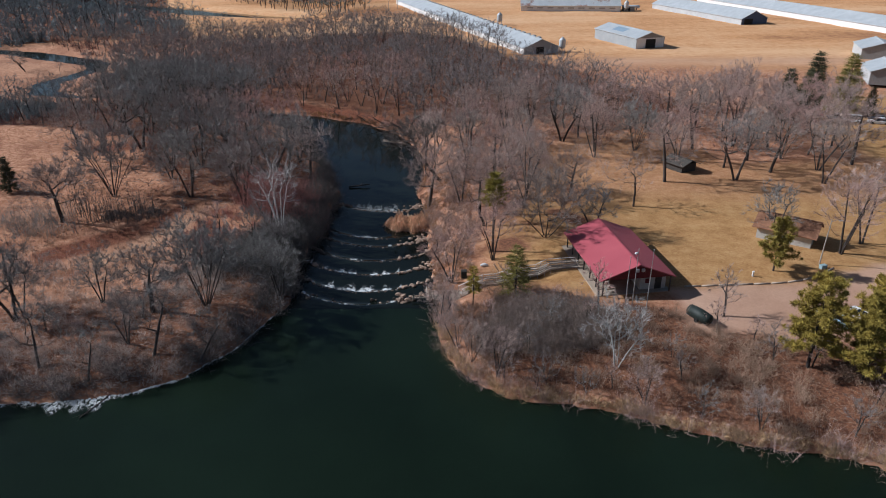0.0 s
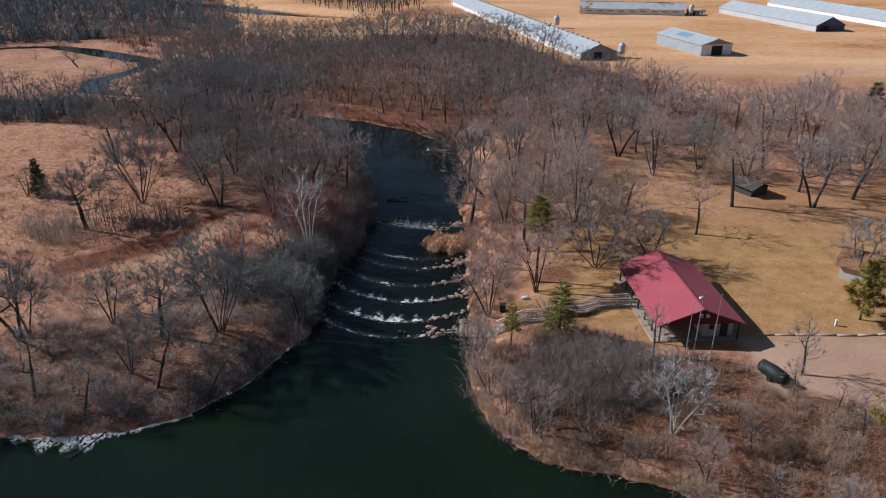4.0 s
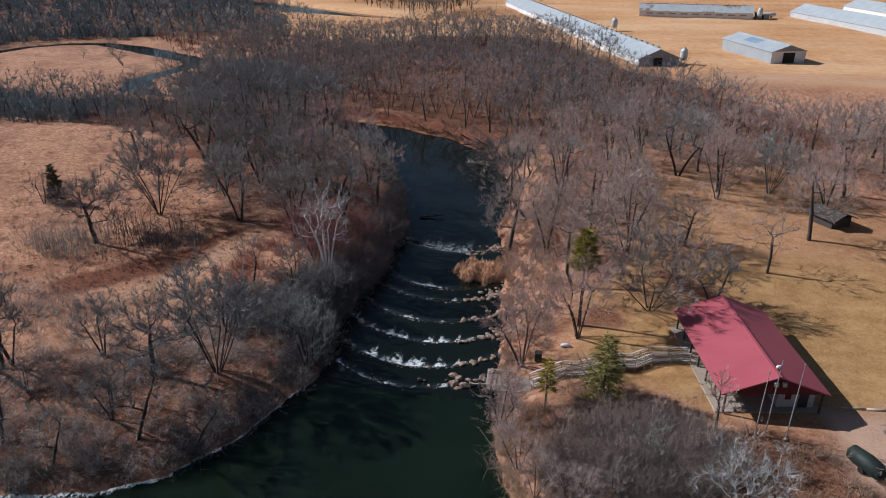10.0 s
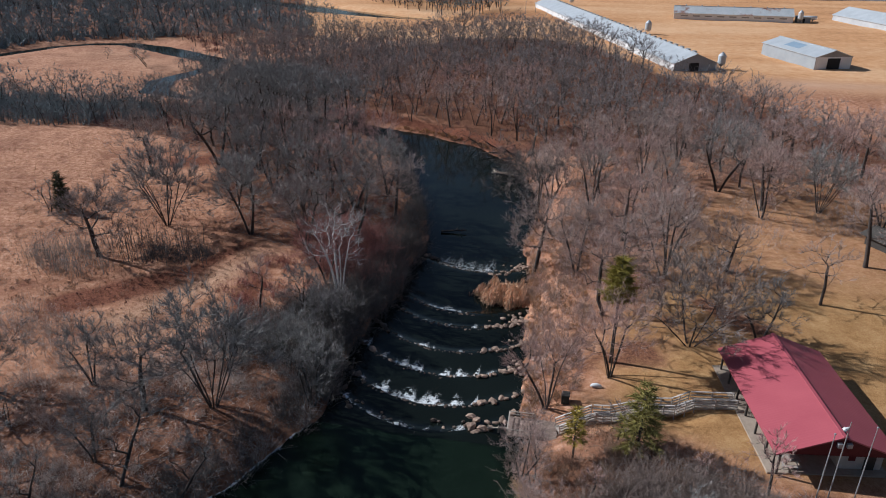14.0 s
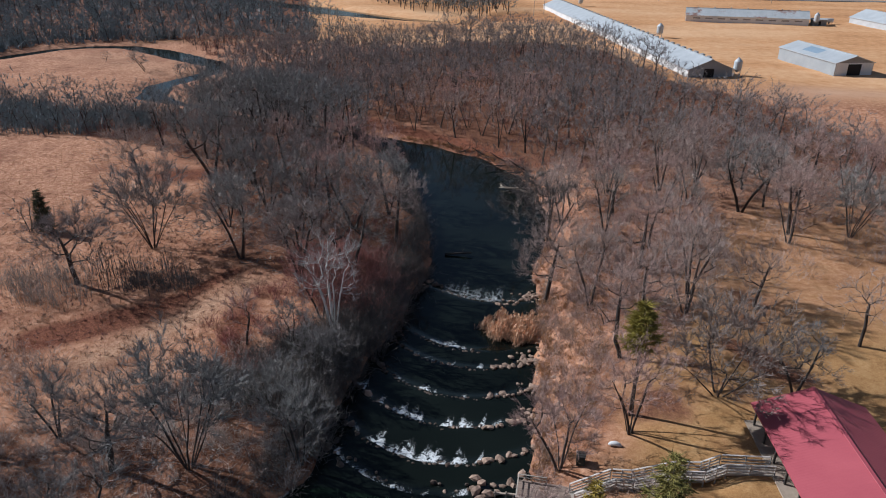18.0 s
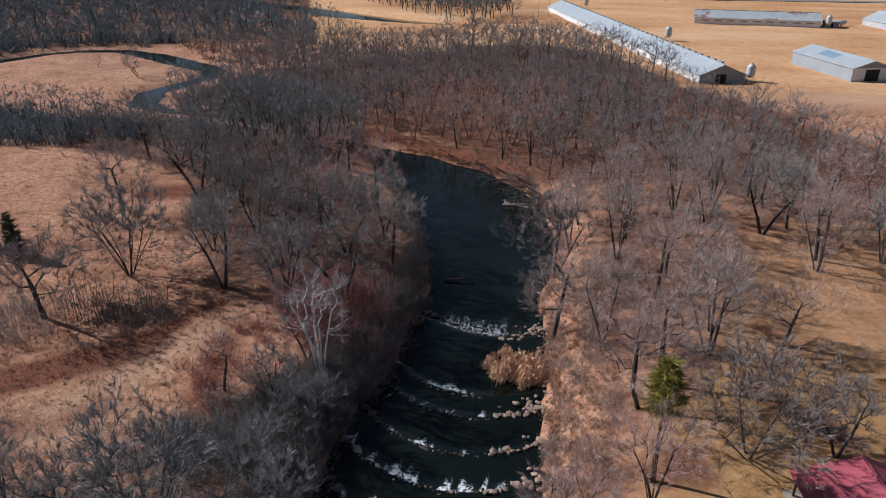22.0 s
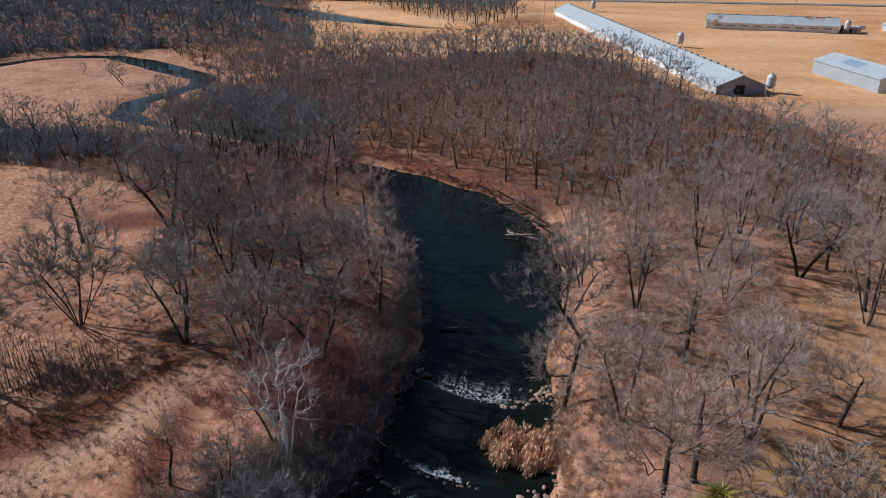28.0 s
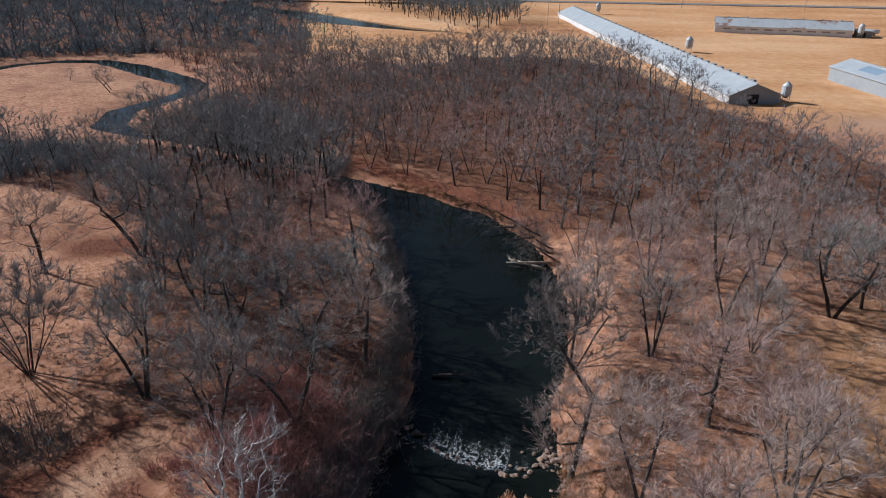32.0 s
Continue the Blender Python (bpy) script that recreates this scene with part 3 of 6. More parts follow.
wood = np.maximum(wood, (0.34 + 0.30 * wave2(X, Y, 4.0) + 0.28 * wave2(X, Y, 1.9, 3.0)) * (1 - 0.45 * soft_in(X, Y, LAWN, 4.0)) * step(118, 135, Y) * (1 - step(250, 270, Y)) * step(-5, 4, X) * (1 - step(45, 85, X)))
wood = np.maximum(wood, np.clip(0.36 + 0.34 * wave2(X, Y, 3.0) + 0.3 * wave2(X, Y, 1.6, 2.0), 0, 1) * step(91, 98, Y) * (1 - step(124, 132, Y)) * step(2, 6, X) * (1 - step(22, 34, X)))
wood = wood * (1 - (1 - step(0.6, 2.4, shore(X, Y))) * step(-8, -2, X) * (1 - step(150, 165, Y)) * 0.85)
dirt = 0.9 * soft_in(X, Y, LOT, 1.2)
yard = np.exp(-((Y - (262 + 3.0 * wave2(X, Y, 30.0))) / 9.0) ** 2) * step(40, 65, X) * 0.6
dirt = np.maximum(dirt, yard)
field = step(262, 285, Y + 0.25 * X) * step(-70, -30, X) + step(330, 345, Y) * (1 - step(-70, -30, X))
field = np.clip(field, 0, 1)
col = np.stack([lawn * (1 - wood * 0.6), wood, dirt, field], -1).reshape(-1, 4)
attr = gm.color_attributes.new("zone", "FLOAT_COLOR", "POINT")
attr.data.foreach_set("color", col.astype(np.float32).ravel())
patch = np.zeros((*X.shape, 4))


def band(path, width):
    return np.exp(-(np.clip(seg_dist(X, Y, path, False), 0, None) / width) ** 2)


patch[..., 0] = np.maximum.reduce([1.3 * band([(-62, 98.5), (-58, 101.5), (-54, 105), (-50.7, 109)], 3.2), 0.9 * band([(-50.7, 109), (-49.5, 114), (-47.5, 120)], 1.8), 0.8 * band([(-42, 112), (-39, 103), (-37, 95)], 3.0),
                                   0.9 * band([(-70, 160), (-80, 156)], 6.0), 0.7 * band([(-55, 92), (-48, 96)], 3.0), 0.3 * band([(2, 88), (3, 100), (3, 112), (4, 128), (4, 150)], 2.6), 0.8 * band([(-8, 186), (-28, 200), (-60, 216)], 5.0)])
patch[..., 1] = np.maximum(band([(-53, 95.5), (-49.5, 101), (-46.5, 107.5), (-43.5, 117)], 2.8), 0.6 * band([(-45, 96), (-52, 92)], 3.0))
patch[..., 1] = np.maximum(patch[..., 1], 0.35 * band([(-165, 280), (-200, 295), (-150, 270)], 12.0))
patch[..., 3] = 1
attr2 = gm.color_attributes.new("patch", "FLOAT_COLOR", "POINT")
attr2.data.foreach_set("color", patch.reshape(-1, 4).astype(np.float32).ravel())
gm.update()
ground = tagged(new("ground", gm), "dry spring ground with tan grass and leaf litter", "ground", kind="structure")


def sheet(name, mat, x0, x1, y0, y1, sx, sy, zfun, label):
    xs, ys = np.arange(x0, x1 + sx, sx), np.arange(y0, y1 + sy, sy)
    a, b = np.meshgrid(xs, ys)
    z = zfun(a, b)
    v = np.stack([a, b, z], -1).reshape(-1, 3)
    i = np.arange(a.size).reshape(a.shape)
    q = np.stack([i[:-1, :-1], i[:-1, 1:], i[1:, 1:], i[1:, :-1]], -1).reshape(-1, 4)
    me = bpy.data.meshes.new(name)
    me.from_pydata(v.tolist(), [], q.tolist())
    me.materials.append(mat)
    me.polygons.foreach_set("use_smooth", [True] * len(me.polygons))
    return tagged(new(name, me), label, "water", kind="structure")


def weir_dip(x):
    """Weirs bow towards the lake in mid-stream."""
    return 5.2 * np.clip(np.abs(x + 11.5) / 11.0, 0, 1.3) ** 2 - 1.2


def river_z(x, y):
    s = y - weir_dip(x)
    z = np.zeros(np.shape(y))
    for wy in WEIRS_Y:
        z = z - 2.4 / 7 * step(-0.2, 1.6, s - wy)
    return z


lake = sheet("water_lake", M["lake"], -900, 900, -900, 84.0, 40, 41, lambda a, b: 0 * a, "dark green still lake water")
river = sheet("water_river", M["river"], -34, 2, 84.0, 136, 0.5, 0.5, river_z, "dark fast river water below the weirs")
below = sheet("water_bend", M["river"], -64, 2, 135.6, 222, 6, 6, lambda a, b: 0 * a - 2.404, "dark slow river water at the wooded bend")
lower = sheet("water_lower", M["river"], -330, -64, 190, 340, 8, 10, lambda a, b: 0 * a - 2.4, "calm dark water of a river bend")
pond = sheet("water_pond", M["river"], -260, -30, 400, 540, 8, 10, lambda a, b: 0 * a - 2.4, "distant blue river reach")


# ---- bare trees ----
def bare_tree(seed, h, wide=0.8, base=0.18, tips=170, twigs=7, subs=4, stems=1, lean=0.0, thick=0.84, crook=0.07, splay=0.22, shell=0.32, bulk=1.0, size=1.0, droop=0.0, lite=False):
    """Wood (trunk and limbs) and crown (twigs) of a leafless tree of height h with a rounded crown."""
    r = np.random.default_rng(seed)
    pos, parent, path, free = [], [], [], []
    chains = []

    def node(p, up, ok=True):
        pos.append(np.array(p, float))
        parent.append(up)
        path.append(0.0 if up < 0 else path[up] + float(np.linalg.norm(pos[-1] - pos[up])))
        free.append(ok)
        return len(pos) - 1

    half = h * (1 - base) / 2
    mid = np.array([lean * h * 0.5, 0.0, h * base + half * 0.9])
    for s in range(stems):
        ang = 2 * math.pi * s / stems + r.uniform(-0.4, 0.4)
        out = np.array([math.cos(ang), math.sin(ang), 0.0])
        tilt = splay * r.uniform(0.6, 1.35) if stems > 1 else 0.04
        d = out * tilt + np.array([lean, 0, 1.0])
        top = h * (base + (1 - base) * r.uniform(0.42, 0.62))
        at = node(out * (0.012 * h if stems > 1 else 0) + np.array([0, 0, -0.35]), -1, False)
        chain = [at]
        for k in range(6):
            d = d + r.normal(0, crook * 0.8, 3) + out * (0.02 if stems > 1 else 0)
            d /= np.linalg.norm(d)
            at = node(pos[at] + d * (top + 0.35) / 6, at, pos[at][2] > h * base * 0.55)
            chain.append(at)
        chains.append(chain)
    u = r.normal(size=(tips, 3))
    u /= np.linalg.norm(u, axis=1, keepdims=True)
    u[:, 2] = np.where(u[:, 2] < -0.5, -u[:, 2], u[:, 2])
    phi = np.arctan2(u[:, 1], u[:, 0])
    lump = 1 + 0.16 * np.sin(3 * phi + seed) + 0.12 * np.sin(5 * u[:, 2] + 2 * phi + 2 * seed)
    rad = (shell + (1 - shell) * r.random(tips) ** 0.55) * lump
    goal = mid + u * rad[:, None] * np.array([wide * h / 2, wide * h / 2, half])
    left = list(range(tips))
    ends = []
    while left:
        p = np.array(pos)
        g = goal[left]
        v = g[:, None, :] - p[None, :, :]
        dist = np.linalg.norm(v, axis=2) + 1e-6
        cost = dist * (1 + 0.9 * np.clip(-v[:, :, 2] / dist, 0, 1)) + 0.38 * np.array(path)[None, :]
        cost[:, ~np.array(free)] = 1e6
        i, n = np.unravel_index(np.argmin(cost), cost.shape)
        far, way = float(dist[i, n]), v[i, n]
        chain, at = [int(n)], int(n)
        for f in (0.36, 0.7, 1.0):
            bow = math.sin(math.pi * f) * far
            q = p[n] + way * f + np.array([0, 0, (-0.10 + droop * 0.3) * bow]) + r.normal(0, crook * 0.7, 3) * bow
            at = node(q, at)
            chain.append(at)
        chains.append(chain)
        ends.append(at)
        left.pop(i)
    load = np.zeros(len(pos))
    for e in ends:
        while e >= 0:
            load[e] += 1
            e = parent[e]
    girth = (0.0175 + 0.004 * r.random()) * h * bulk * (np.maximum(load, 0.6) / tips) ** 0.64
    wood = Mesh()
    ta, tb, tw = [], [], []
    span = 0.096 * h ** 0.92 * size
    for k, chain in enumerate(chains):
        pts = [pos[c] for c in chain]
        rr = [float(min(girth[c], girth[chain[1]])) for c in chain]
        if k < stems:
            rr[0] *= 1.3
            wood.tube(pts[::3] if lite else pts, rr[::3] if lite else rr, 4 if lite else 6, False)
        else:
            rr[-1] = 0.0
            pick = [0, 2, 3] if lite or load[chain[1]] < 3 else [0, 1, 2, 3]
            if not lite or load[chain[1]] > 1:
                wood.tube([pts[j] for j in pick], [rr[j] for j in pick], 4 if rr[0] > 0.06 and not lite else 3, False)
        if k < stems and stems * 6 > tips:
            continue
        count = twigs if k >= stems else twigs // 2
        for _ in range(count):
            f = r.uniform(0.1, 1.0) * (len(pts) - 1) if k >= stems else r.uniform(0.6, 1.0) * (len(pts) - 1)
            j = min(int(f), len(pts) - 2)
            p = pts[j] + (pts[j + 1] - pts[j]) * (f - j)
            along = pts[j + 1] - pts[j]
            along = along / (np.linalg.norm(along) + 1e-9)
            out = p - mid * [1, 1, 0.55]
            out = out / (np.linalg.norm(out) + 1e-9)
            d = 0.55 * out + 0.7 * along + r.normal(0, 0.42, 3) + np.array([0, 0, 0.16 - droop])
            d /= np.linalg.norm(d)
            q = p + d * span * r.uniform(0.6, 1.35)
            ta.append(p)
            tb.append(q)
            tw.append(0.050 * thick)
            for _ in range(subs):
                e = d + r.normal(0, 0.42, 3)
                e /= np.linalg.norm(e)
                m = p + (q - p) * r.uniform(0.05, 0.7)
                ta.append(m)
                tb.append(m + e * span * r.uniform(0.5, 0.95))
                tw.append(0.036 * thick)
    ta, tb = np.array(ta), np.array(tb)
    k = h / np.percentile(tb[:, 2], 98.5)
    wood.v = [(x * k, y * k, z * k) for x, y, z in wood.v]
    crown = Mesh().slivers(ta * k, tb * k, np.array(tw))
    return wood, crown


def tree_kind(seed, twig="twig", bark="bark", **kw):
    wood, crown = bare_tree(seed, **kw)
    return wood.data("trunk", M[bark], True), crown.data("crown", M[twig])


NEAR = [tree_kind(1, thick=0.68, h=13.0, wide=0.80, stems=1, base=0.16),
        tree_kind(2, thick=0.68, h=13.5, wide=0.70, stems=3, base=0.14),
        tree_kind(3, thick=0.68, h=12.0, wide=1.00, stems=1, base=0.15, crook=0.14),
        tree_kind(4, "twig_grey", bulk=1.2, h=12.5, wide=0.78, stems=3, base=0.12),
        tree_kind(5, "twig_grey", bulk=1.2, h=13.5, wide=0.85, stems=2, base=0.15),
        tree_kind(6, thick=0.68, h=13.5, wide=0.66, stems=2, base=0.2, splay=0.12),
        tree_kind(7, thick=0.68, h=12.0, wide=0.75, stems=4, base=0.12),
        tree_kind(8, "twig_grey", bulk=1.2, h=12.0, wide=0.85, stems=4, base=0.1, splay=0.3)]
MIDS = [tree_kind(11, h=12.5, wide=0.85, tips=60, twigs=4, subs=4, thick=1.4, lite=True, size=1.1, bulk=0.8, base=0.18),
        tree_kind(12, h=13.5, wide=0.75, tips=60, twigs=4, subs=4, thick=1.4, lite=True, size=1.1, bulk=0.8, stems=2, base=0.18),
        tree_kind(13, h=11.5, wide=1.0, tips=60, twigs=4, subs=4, thick=1.4, lite=True, size=1.1, bulk=0.8, stems=3, base=0.15),
        tree_kind(14, h=12.5, wide=0.8, tips=60, twigs=4, subs=4, thick=1.4, lite=True, size=1.1, bulk=0.8, base=0.22),
        tree_kind(15, h=13.0, wide=0.9, tips=60, twigs=4, subs=4, thick=1.4, lite=True, size=1.1, bulk=0.8, stems=2, crook=0.14, base=0.16)]
FAR = [tree_kind(16, h=12.5, wide=0.9, tips=22, twigs=3, subs=4, thick=4.4, lite=True, size=1.2, bulk=0.75, stems=2),
       tree_kind(17, h=13.5, wide=0.8, tips=22, twigs=3, subs=4, thick=4.4, lite=True, size=1.2, bulk=0.75),
       tree_kind(18, h=11.5, wide=1.0, tips=22, twigs=3, subs=4, thick=4.4, lite=True, size=1.2, bulk=0.75)]
FAN = tree_kind(29, "twig_grey", h=10.5, wide=0.95, base=0.04, tips=260, twigs=7, stems=9, splay=0.32, crook=0.05, shell=0.2, thick=1.0)
RED = tree_kind(30, "twig_red", h=10.5, wide=0.9, stems=2)
OAK = tree_kind(21, "twig_oak", h=10.0, wide=1.45, base=0.04, tips=330, twigs=7, stems=5, splay=0.75, crook=0.09, bulk=1.1, size=1.1, shell=0.2, thick=1.0)
LAWN_TREE = tree_kind(22, h=9.2, wide=0.95, base=0.2, tips=70, twigs=5, lean=0.12)
GNARL = tree_kind(23, "twig_grey", h=10.0, wide=1.15, base=0.18, tips=220, twigs=7, lean=0.08, crook=0.13, bulk=1.35, shell=0.25)
BIRCH = tree_kind(24, "twig_pale", "birch_bark", h=14.0, wide=0.58, base=0.22, tips=120, twigs=4, stems=4, splay=0.13, bulk=1.15, crook=0.05)
BIRCH_S = tree_kind(25, "twig_pale", "pale_bark", h=6.5, wide=0.85, base=0.05, tips=120, twigs=5, stems=6, splay=0.2, bulk=0.9, thick=0.7)
SAPLING = tree_kind(26, h=7.0, wide=0.62, base=0.15, tips=44, twigs=6)
SAPLING2 = tree_kind(27, "twig_grey", h=7.0, wide=0.8, base=0.12, tips=54, twigs=6, stems=2)
DEAD = tree_kind(28, "twig_grey", h=9.5, wide=0.9, base=0.2, tips=80, twigs=5, lean=0.45, crook=0.1)
DRIFT = tree_kind(32, "shrub_dark", h=9.5, wide=0.9, base=0.2, tips=80, twigs=4, lean=0.2, crook=0.12)
LEANER = tree_kind(31, "shrub_dark", h=9.5, wide=0.95, base=0.3, tips=110, twigs=10, lean=0.75, crook=0.06)


def plant(kind, x, y, size=1.0, turn=None, tilt=0.0, label="leafless mauve-grey tree on dry leaf litter", group="bare trees", name="tree"):
    wood, crown = kind
    m = pose(x, y, ground_z(x, y) - 0.05, tilt, 0, rnd.uniform(0, 360) if turn is None else turn) @ Matrix.Scale(size, 4)
    t = thing(name, m, label, "tree", group)
    part("trunk", wood, None, t)
    part("crown", crown, None, t)
    return t


# trees that stand out singly
plant(OAK, 16.5, 101.9, 1.15, 40, 0, "wide spreading leafless tree beside the red-roofed pavilion")
plant(LAWN_TREE, 34.0, 115.1, 1.0, 100, 0, "small open leafless tree on the mown lawn")
plant(NEAR[0], 43.2, 127.5, 1.05, 200, 0, "thick leafless tree beside the old shed")
plant(FAN, 42.8, 149.0, 1.1, 10, 0, "many-stemmed leafless tree in the grove")
plant(NEAR[6], 1.0, 89.6, 0.9, 30, 0, "tall slim leafless tree on the river bank")
plant(NEAR[6], 7.4, 94.8, 0.92, 70, 0, "tall leafless tree above the wooden ramp")
plant(FAN, -32.5, 82.0, 1.28, 50, 0, "full leafless tree on the lake shore")
plant(GNARL, -39.0, 80.0, 0.95, 200, 0, "dark gnarled leafless tree on the lake bank")
plant(DEAD, -35.5, 70.5, 0.95, 80, 0, "leaning bare tree over the lake bank")
plant(DEAD, -48.1, 67.9, 0.9, 120, 0, "leaning bare tree over the lake bank")
plant(NEAR[4], -56.6, 78.4, 0.9, 90, 0, "leafless tree on the grassy bank")
plant(GNARL, -67.0, 111.4, 1.15, 20, 0, "gnarled leafless tree in the open meadow")
plant(FAN, -63.9, 124.9, 1.4, 300, 0, "many-stemmed leafless tree in the meadow")
plant(NEAR[4], -70.2, 155.2, 1.25, 60, 0, "leafless tree with a forked trunk at the wood's edge")
plant(NEAR[2], -80.4, 146.8, 1.15, 0, 0, "leafless tree at the meadow's edge")
plant(SAPLING2, -86.5, 125.5, 0.9, 0, 0, "small bare tree in the meadow")
plant(SAPLING, -37.0, 102.5, 1.1, 0, 0, "small bare tree on the slope")
plant(BIRCH, -28.0, 108.2, 1.0, 20, 0, "pale-barked birch with two trunks", "", "birch")
plant(BIRCH_S, 20.0, 66.8, 1.4, 20, 0, "low pale-twigged birch in the thicket", "", "birch")
plant(SAPLING, 20.3, 79.2, 0.95, 45, 0, "slim bare sapling in front of the pavilion")
plant(SAPLING, 36.0, 76.5, 1.0, 45, 0, "thin bare tree beside the gravel lot")
plant(NEAR[1], 14.9, 119.0, 1.0, 45, 0)
plant(NEAR[0], 9.1, 112.1, 1.0, 145, 0)
plant(NEAR[2], 6.8, 107.8, 1.1, 245, 6)
plant(NEAR[0], 23.9, 123.0, 0.7, 20, 0)
plant(NEAR[1], 32.7, 144.3, 0.95, 20, 0)
plant(NEAR[5], 3.2, 120.5, 0.95, 20, 0)
plant(LEANER, -0.4, 135.2, 1.45, 170, 0, "leafless tree leaning over the river")
plant(NEAR[3], 52.3, 100.5, 0.8, 100, 0, "leafless tree in front of the brown hut")
plant(NEAR[1], 60.5, 94.7, 1.0, 130, 0, "tall leafless tree beside the gravel lot")
plant(NEAR[5], 66.0, 99.0, 1.0, 10, 0, "tall leafless tree beside the gravel lot")
plant(NEAR[4], 57.6, 128.9, 1.0, 10, 0)

for x, y, size, turn in ((-11.5, 183.5, 0.9, -40), (-16.5, 189.0, 0.8, -55), (-9.0, 178.5, 0.75, -70), (-22.5, 194.8, 0.8, -30), (-31.0, 199.8, 0.7, -15), (-7.5, 174.0, 0.8, -80)):
    plant(DRIFT, x, y, size, turn, 68, "dark bare tree fallen from the bank into the river")
plant(RED, -30.5, 110.5, 1.0, 0, 0, "russet-crowned leafless tree behind the birch")
for kind, x, y, size in ((4, 27.7, 156.4, 1.0), (0, 33.5, 147.9, 0.95), (1, 14.9, 164.6, 1.0), (2, 32.0, 159.5, 0.95), (5, 15.9, 124.4, 0.95)):
    plant(NEAR[kind], x, y, size, label="leafless mauve-grey tree in the riverside grove")
for kind, x, y, size in ((3, -56.3, 135.1, 0.85), (4, -47.5, 150.6, 0.95), (4, -35.7, 138.9, 1.0), (0, -59.2, 164.5, 0.95), (3, -40.0, 126.0, 0.9), (4, -31.0, 124.0, 0.95), (0, -28.0, 137.0, 0.95)):
    plant(NEAR[kind], x, y, size, label="leafless grey-brown tree in the riverside wood")

taken = [(28, 156), (33, 148), (15, 165), (32, 159), (16, 124), (-56, 135), (-47, 151), (-36, 139), (-59, 164), (-40, 126), (-31, 124), (-28, 137), (-30, 110), (16, 103), (34, 115), (43, 127), (43, 149), (1, 90), (7, 95), (-32, 82), (-39, 79), (-67, 112), (-63, 124), (-70, 153), (-79, 144), (-28, 108), (15, 119), (9, 117), (4, 122), (-1, 134), (52, 100), (60, 95), (57, 129), (66, 99)]


def scatter(poly, gap, count, seed, clear=1.0):
    """Loosely spaced places inside a plan, off the water and off what is already planted."""
    r = np.random.default_rng(seed)
    xs, ys = [p[0] for p in poly], [p[1] for p in poly]
    out, tries = [], 0
    grid = {}
    for q in taken:
        grid.setdefault((int(q[0] // gap), int(q[1] // gap)), []).append(q)
    cand = r.uniform((min(xs), min(ys)), (max(xs), max(ys)), (count * 40, 2))
    ok = inside(cand[:, 0], cand[:, 1], poly) & (shore(cand[:, 0], cand[:, 1]) > clear)
    for x, y in cand[ok]:
        if len(out) >= count:
            break
        c = (int(x // gap), int(y // gap))
        near = [q for i in (-1, 0, 1) for j in (-1, 0, 1) for q in grid.get((c[0] + i, c[1] + j), ())]
        if all((q[0] - x) ** 2 + (q[1] - y) ** 2 > gap * gap for q in near):
            out.append((float(x), float(y)))
            grid.setdefault(c, []).append((x, y))
    taken.extend(out)
    return out


GROVE_RIGHT = [(-3, 124), (14, 122), (19, 146), (33, 165), (52, 166), (64, 172), (58, 194), (49, 220), (34, 240), (24, 264), (0, 250), (-10, 205), (-14, 188), (-9, 178), (-5, 160), (-4, 140)]
GROVE_EAST = [(48, 134), (75, 126), (88, 138), (92, 165), (84, 182), (66, 186), (62, 168), (54, 160)]
BEND = [(-13, 186), (-19.5, 194), (-35, 205.5), (-54, 211.5), (-75, 219), (-98, 226), (-114, 238), (-122, 260), (-122, 294), (-62, 335), (-22, 340), (4, 322), (24, 272), (0, 240), (-6, 215)]
mass, mass_left = [], []
for x, y in scatter(GROVE_EAST, 7.6, 32, 36, 0.8):
    plant(NEAR[rnd.choice((0, 6, 2, 5))], x, y, rnd.uniform(0.95, 1.25), tilt=rnd.uniform(-4, 4), label="leafless mauve-grey tree at the edge of the grove")
for x, y in scatter(GROVE_RIGHT, 7.0, 190, 31, 0.8):
    if y < 172:
        plant(NEAR[rnd.choice((0, 1, 2, 6, 5, 1))], x, y, rnd.uniform(0.85, 1.12), tilt=rnd.uniform(-4, 4), label="leafless mauve-grey tree in the riverside grove")
    else:
        mass.append((x, y, rnd.uniform(0.85, 1.1)))
for x, y in scatter(WOOD_LEFT, 7.8, 220, 32, 0.1):
    if y < 172 and x > -80:
        plant(NEAR[rnd.choice((0, 3, 4, 7, 2, 3, 7))], x, y, rnd.uniform(0.92, 1.2), tilt=rnd.uniform(-4, 4), label="leafless grey-brown tree in the riverside wood")
    else:
        mass_left.append((x, y, rnd.uniform(1.0, 1.3) if x > -96 else rnd.uniform(0.65, 0.85)))
for x, y in scatter([(-55, 198), (-75, 208), (-98, 216), (-106, 212), (-100, 202), (-75, 192), (-58, 182)], 4.2, 80, 37, -0.6):
    mass_left.append((x, y, rnd.uniform(1.05, 1.3)))
for x, y in scatter([(-52, 210), (-75, 218), (-98, 226), (-108, 231), (-110, 244), (-98, 238), (-72, 230), (-48, 220)], 4.4, 50, 38, 0.2):
    mass.append((x, y, rnd.uniform(0.75, 1.0)))
for x, y in scatter([(-150, 303), (-122, 297), (-62, 338), (-80, 352), (-124, 350), (-190, 337)], 6.0, 80, 39, 2.0):
    mass_left.append((x, y, rnd.uniform(0.5, 0.85)))
for x, y in scatter(BEND, 6.2, 345, 33, 0.3):
    if y < 236 and x > -75:
        plant(MIDS[rnd.randrange(5)], x, y, rnd.uniform(0.85, 1.1), tilt=rnd.uniform(-5, 5), label="leafless grey tree in the wood of the river bend")
    else:
        mass.append((x, y, rnd.uniform(0.85, 1.1)))
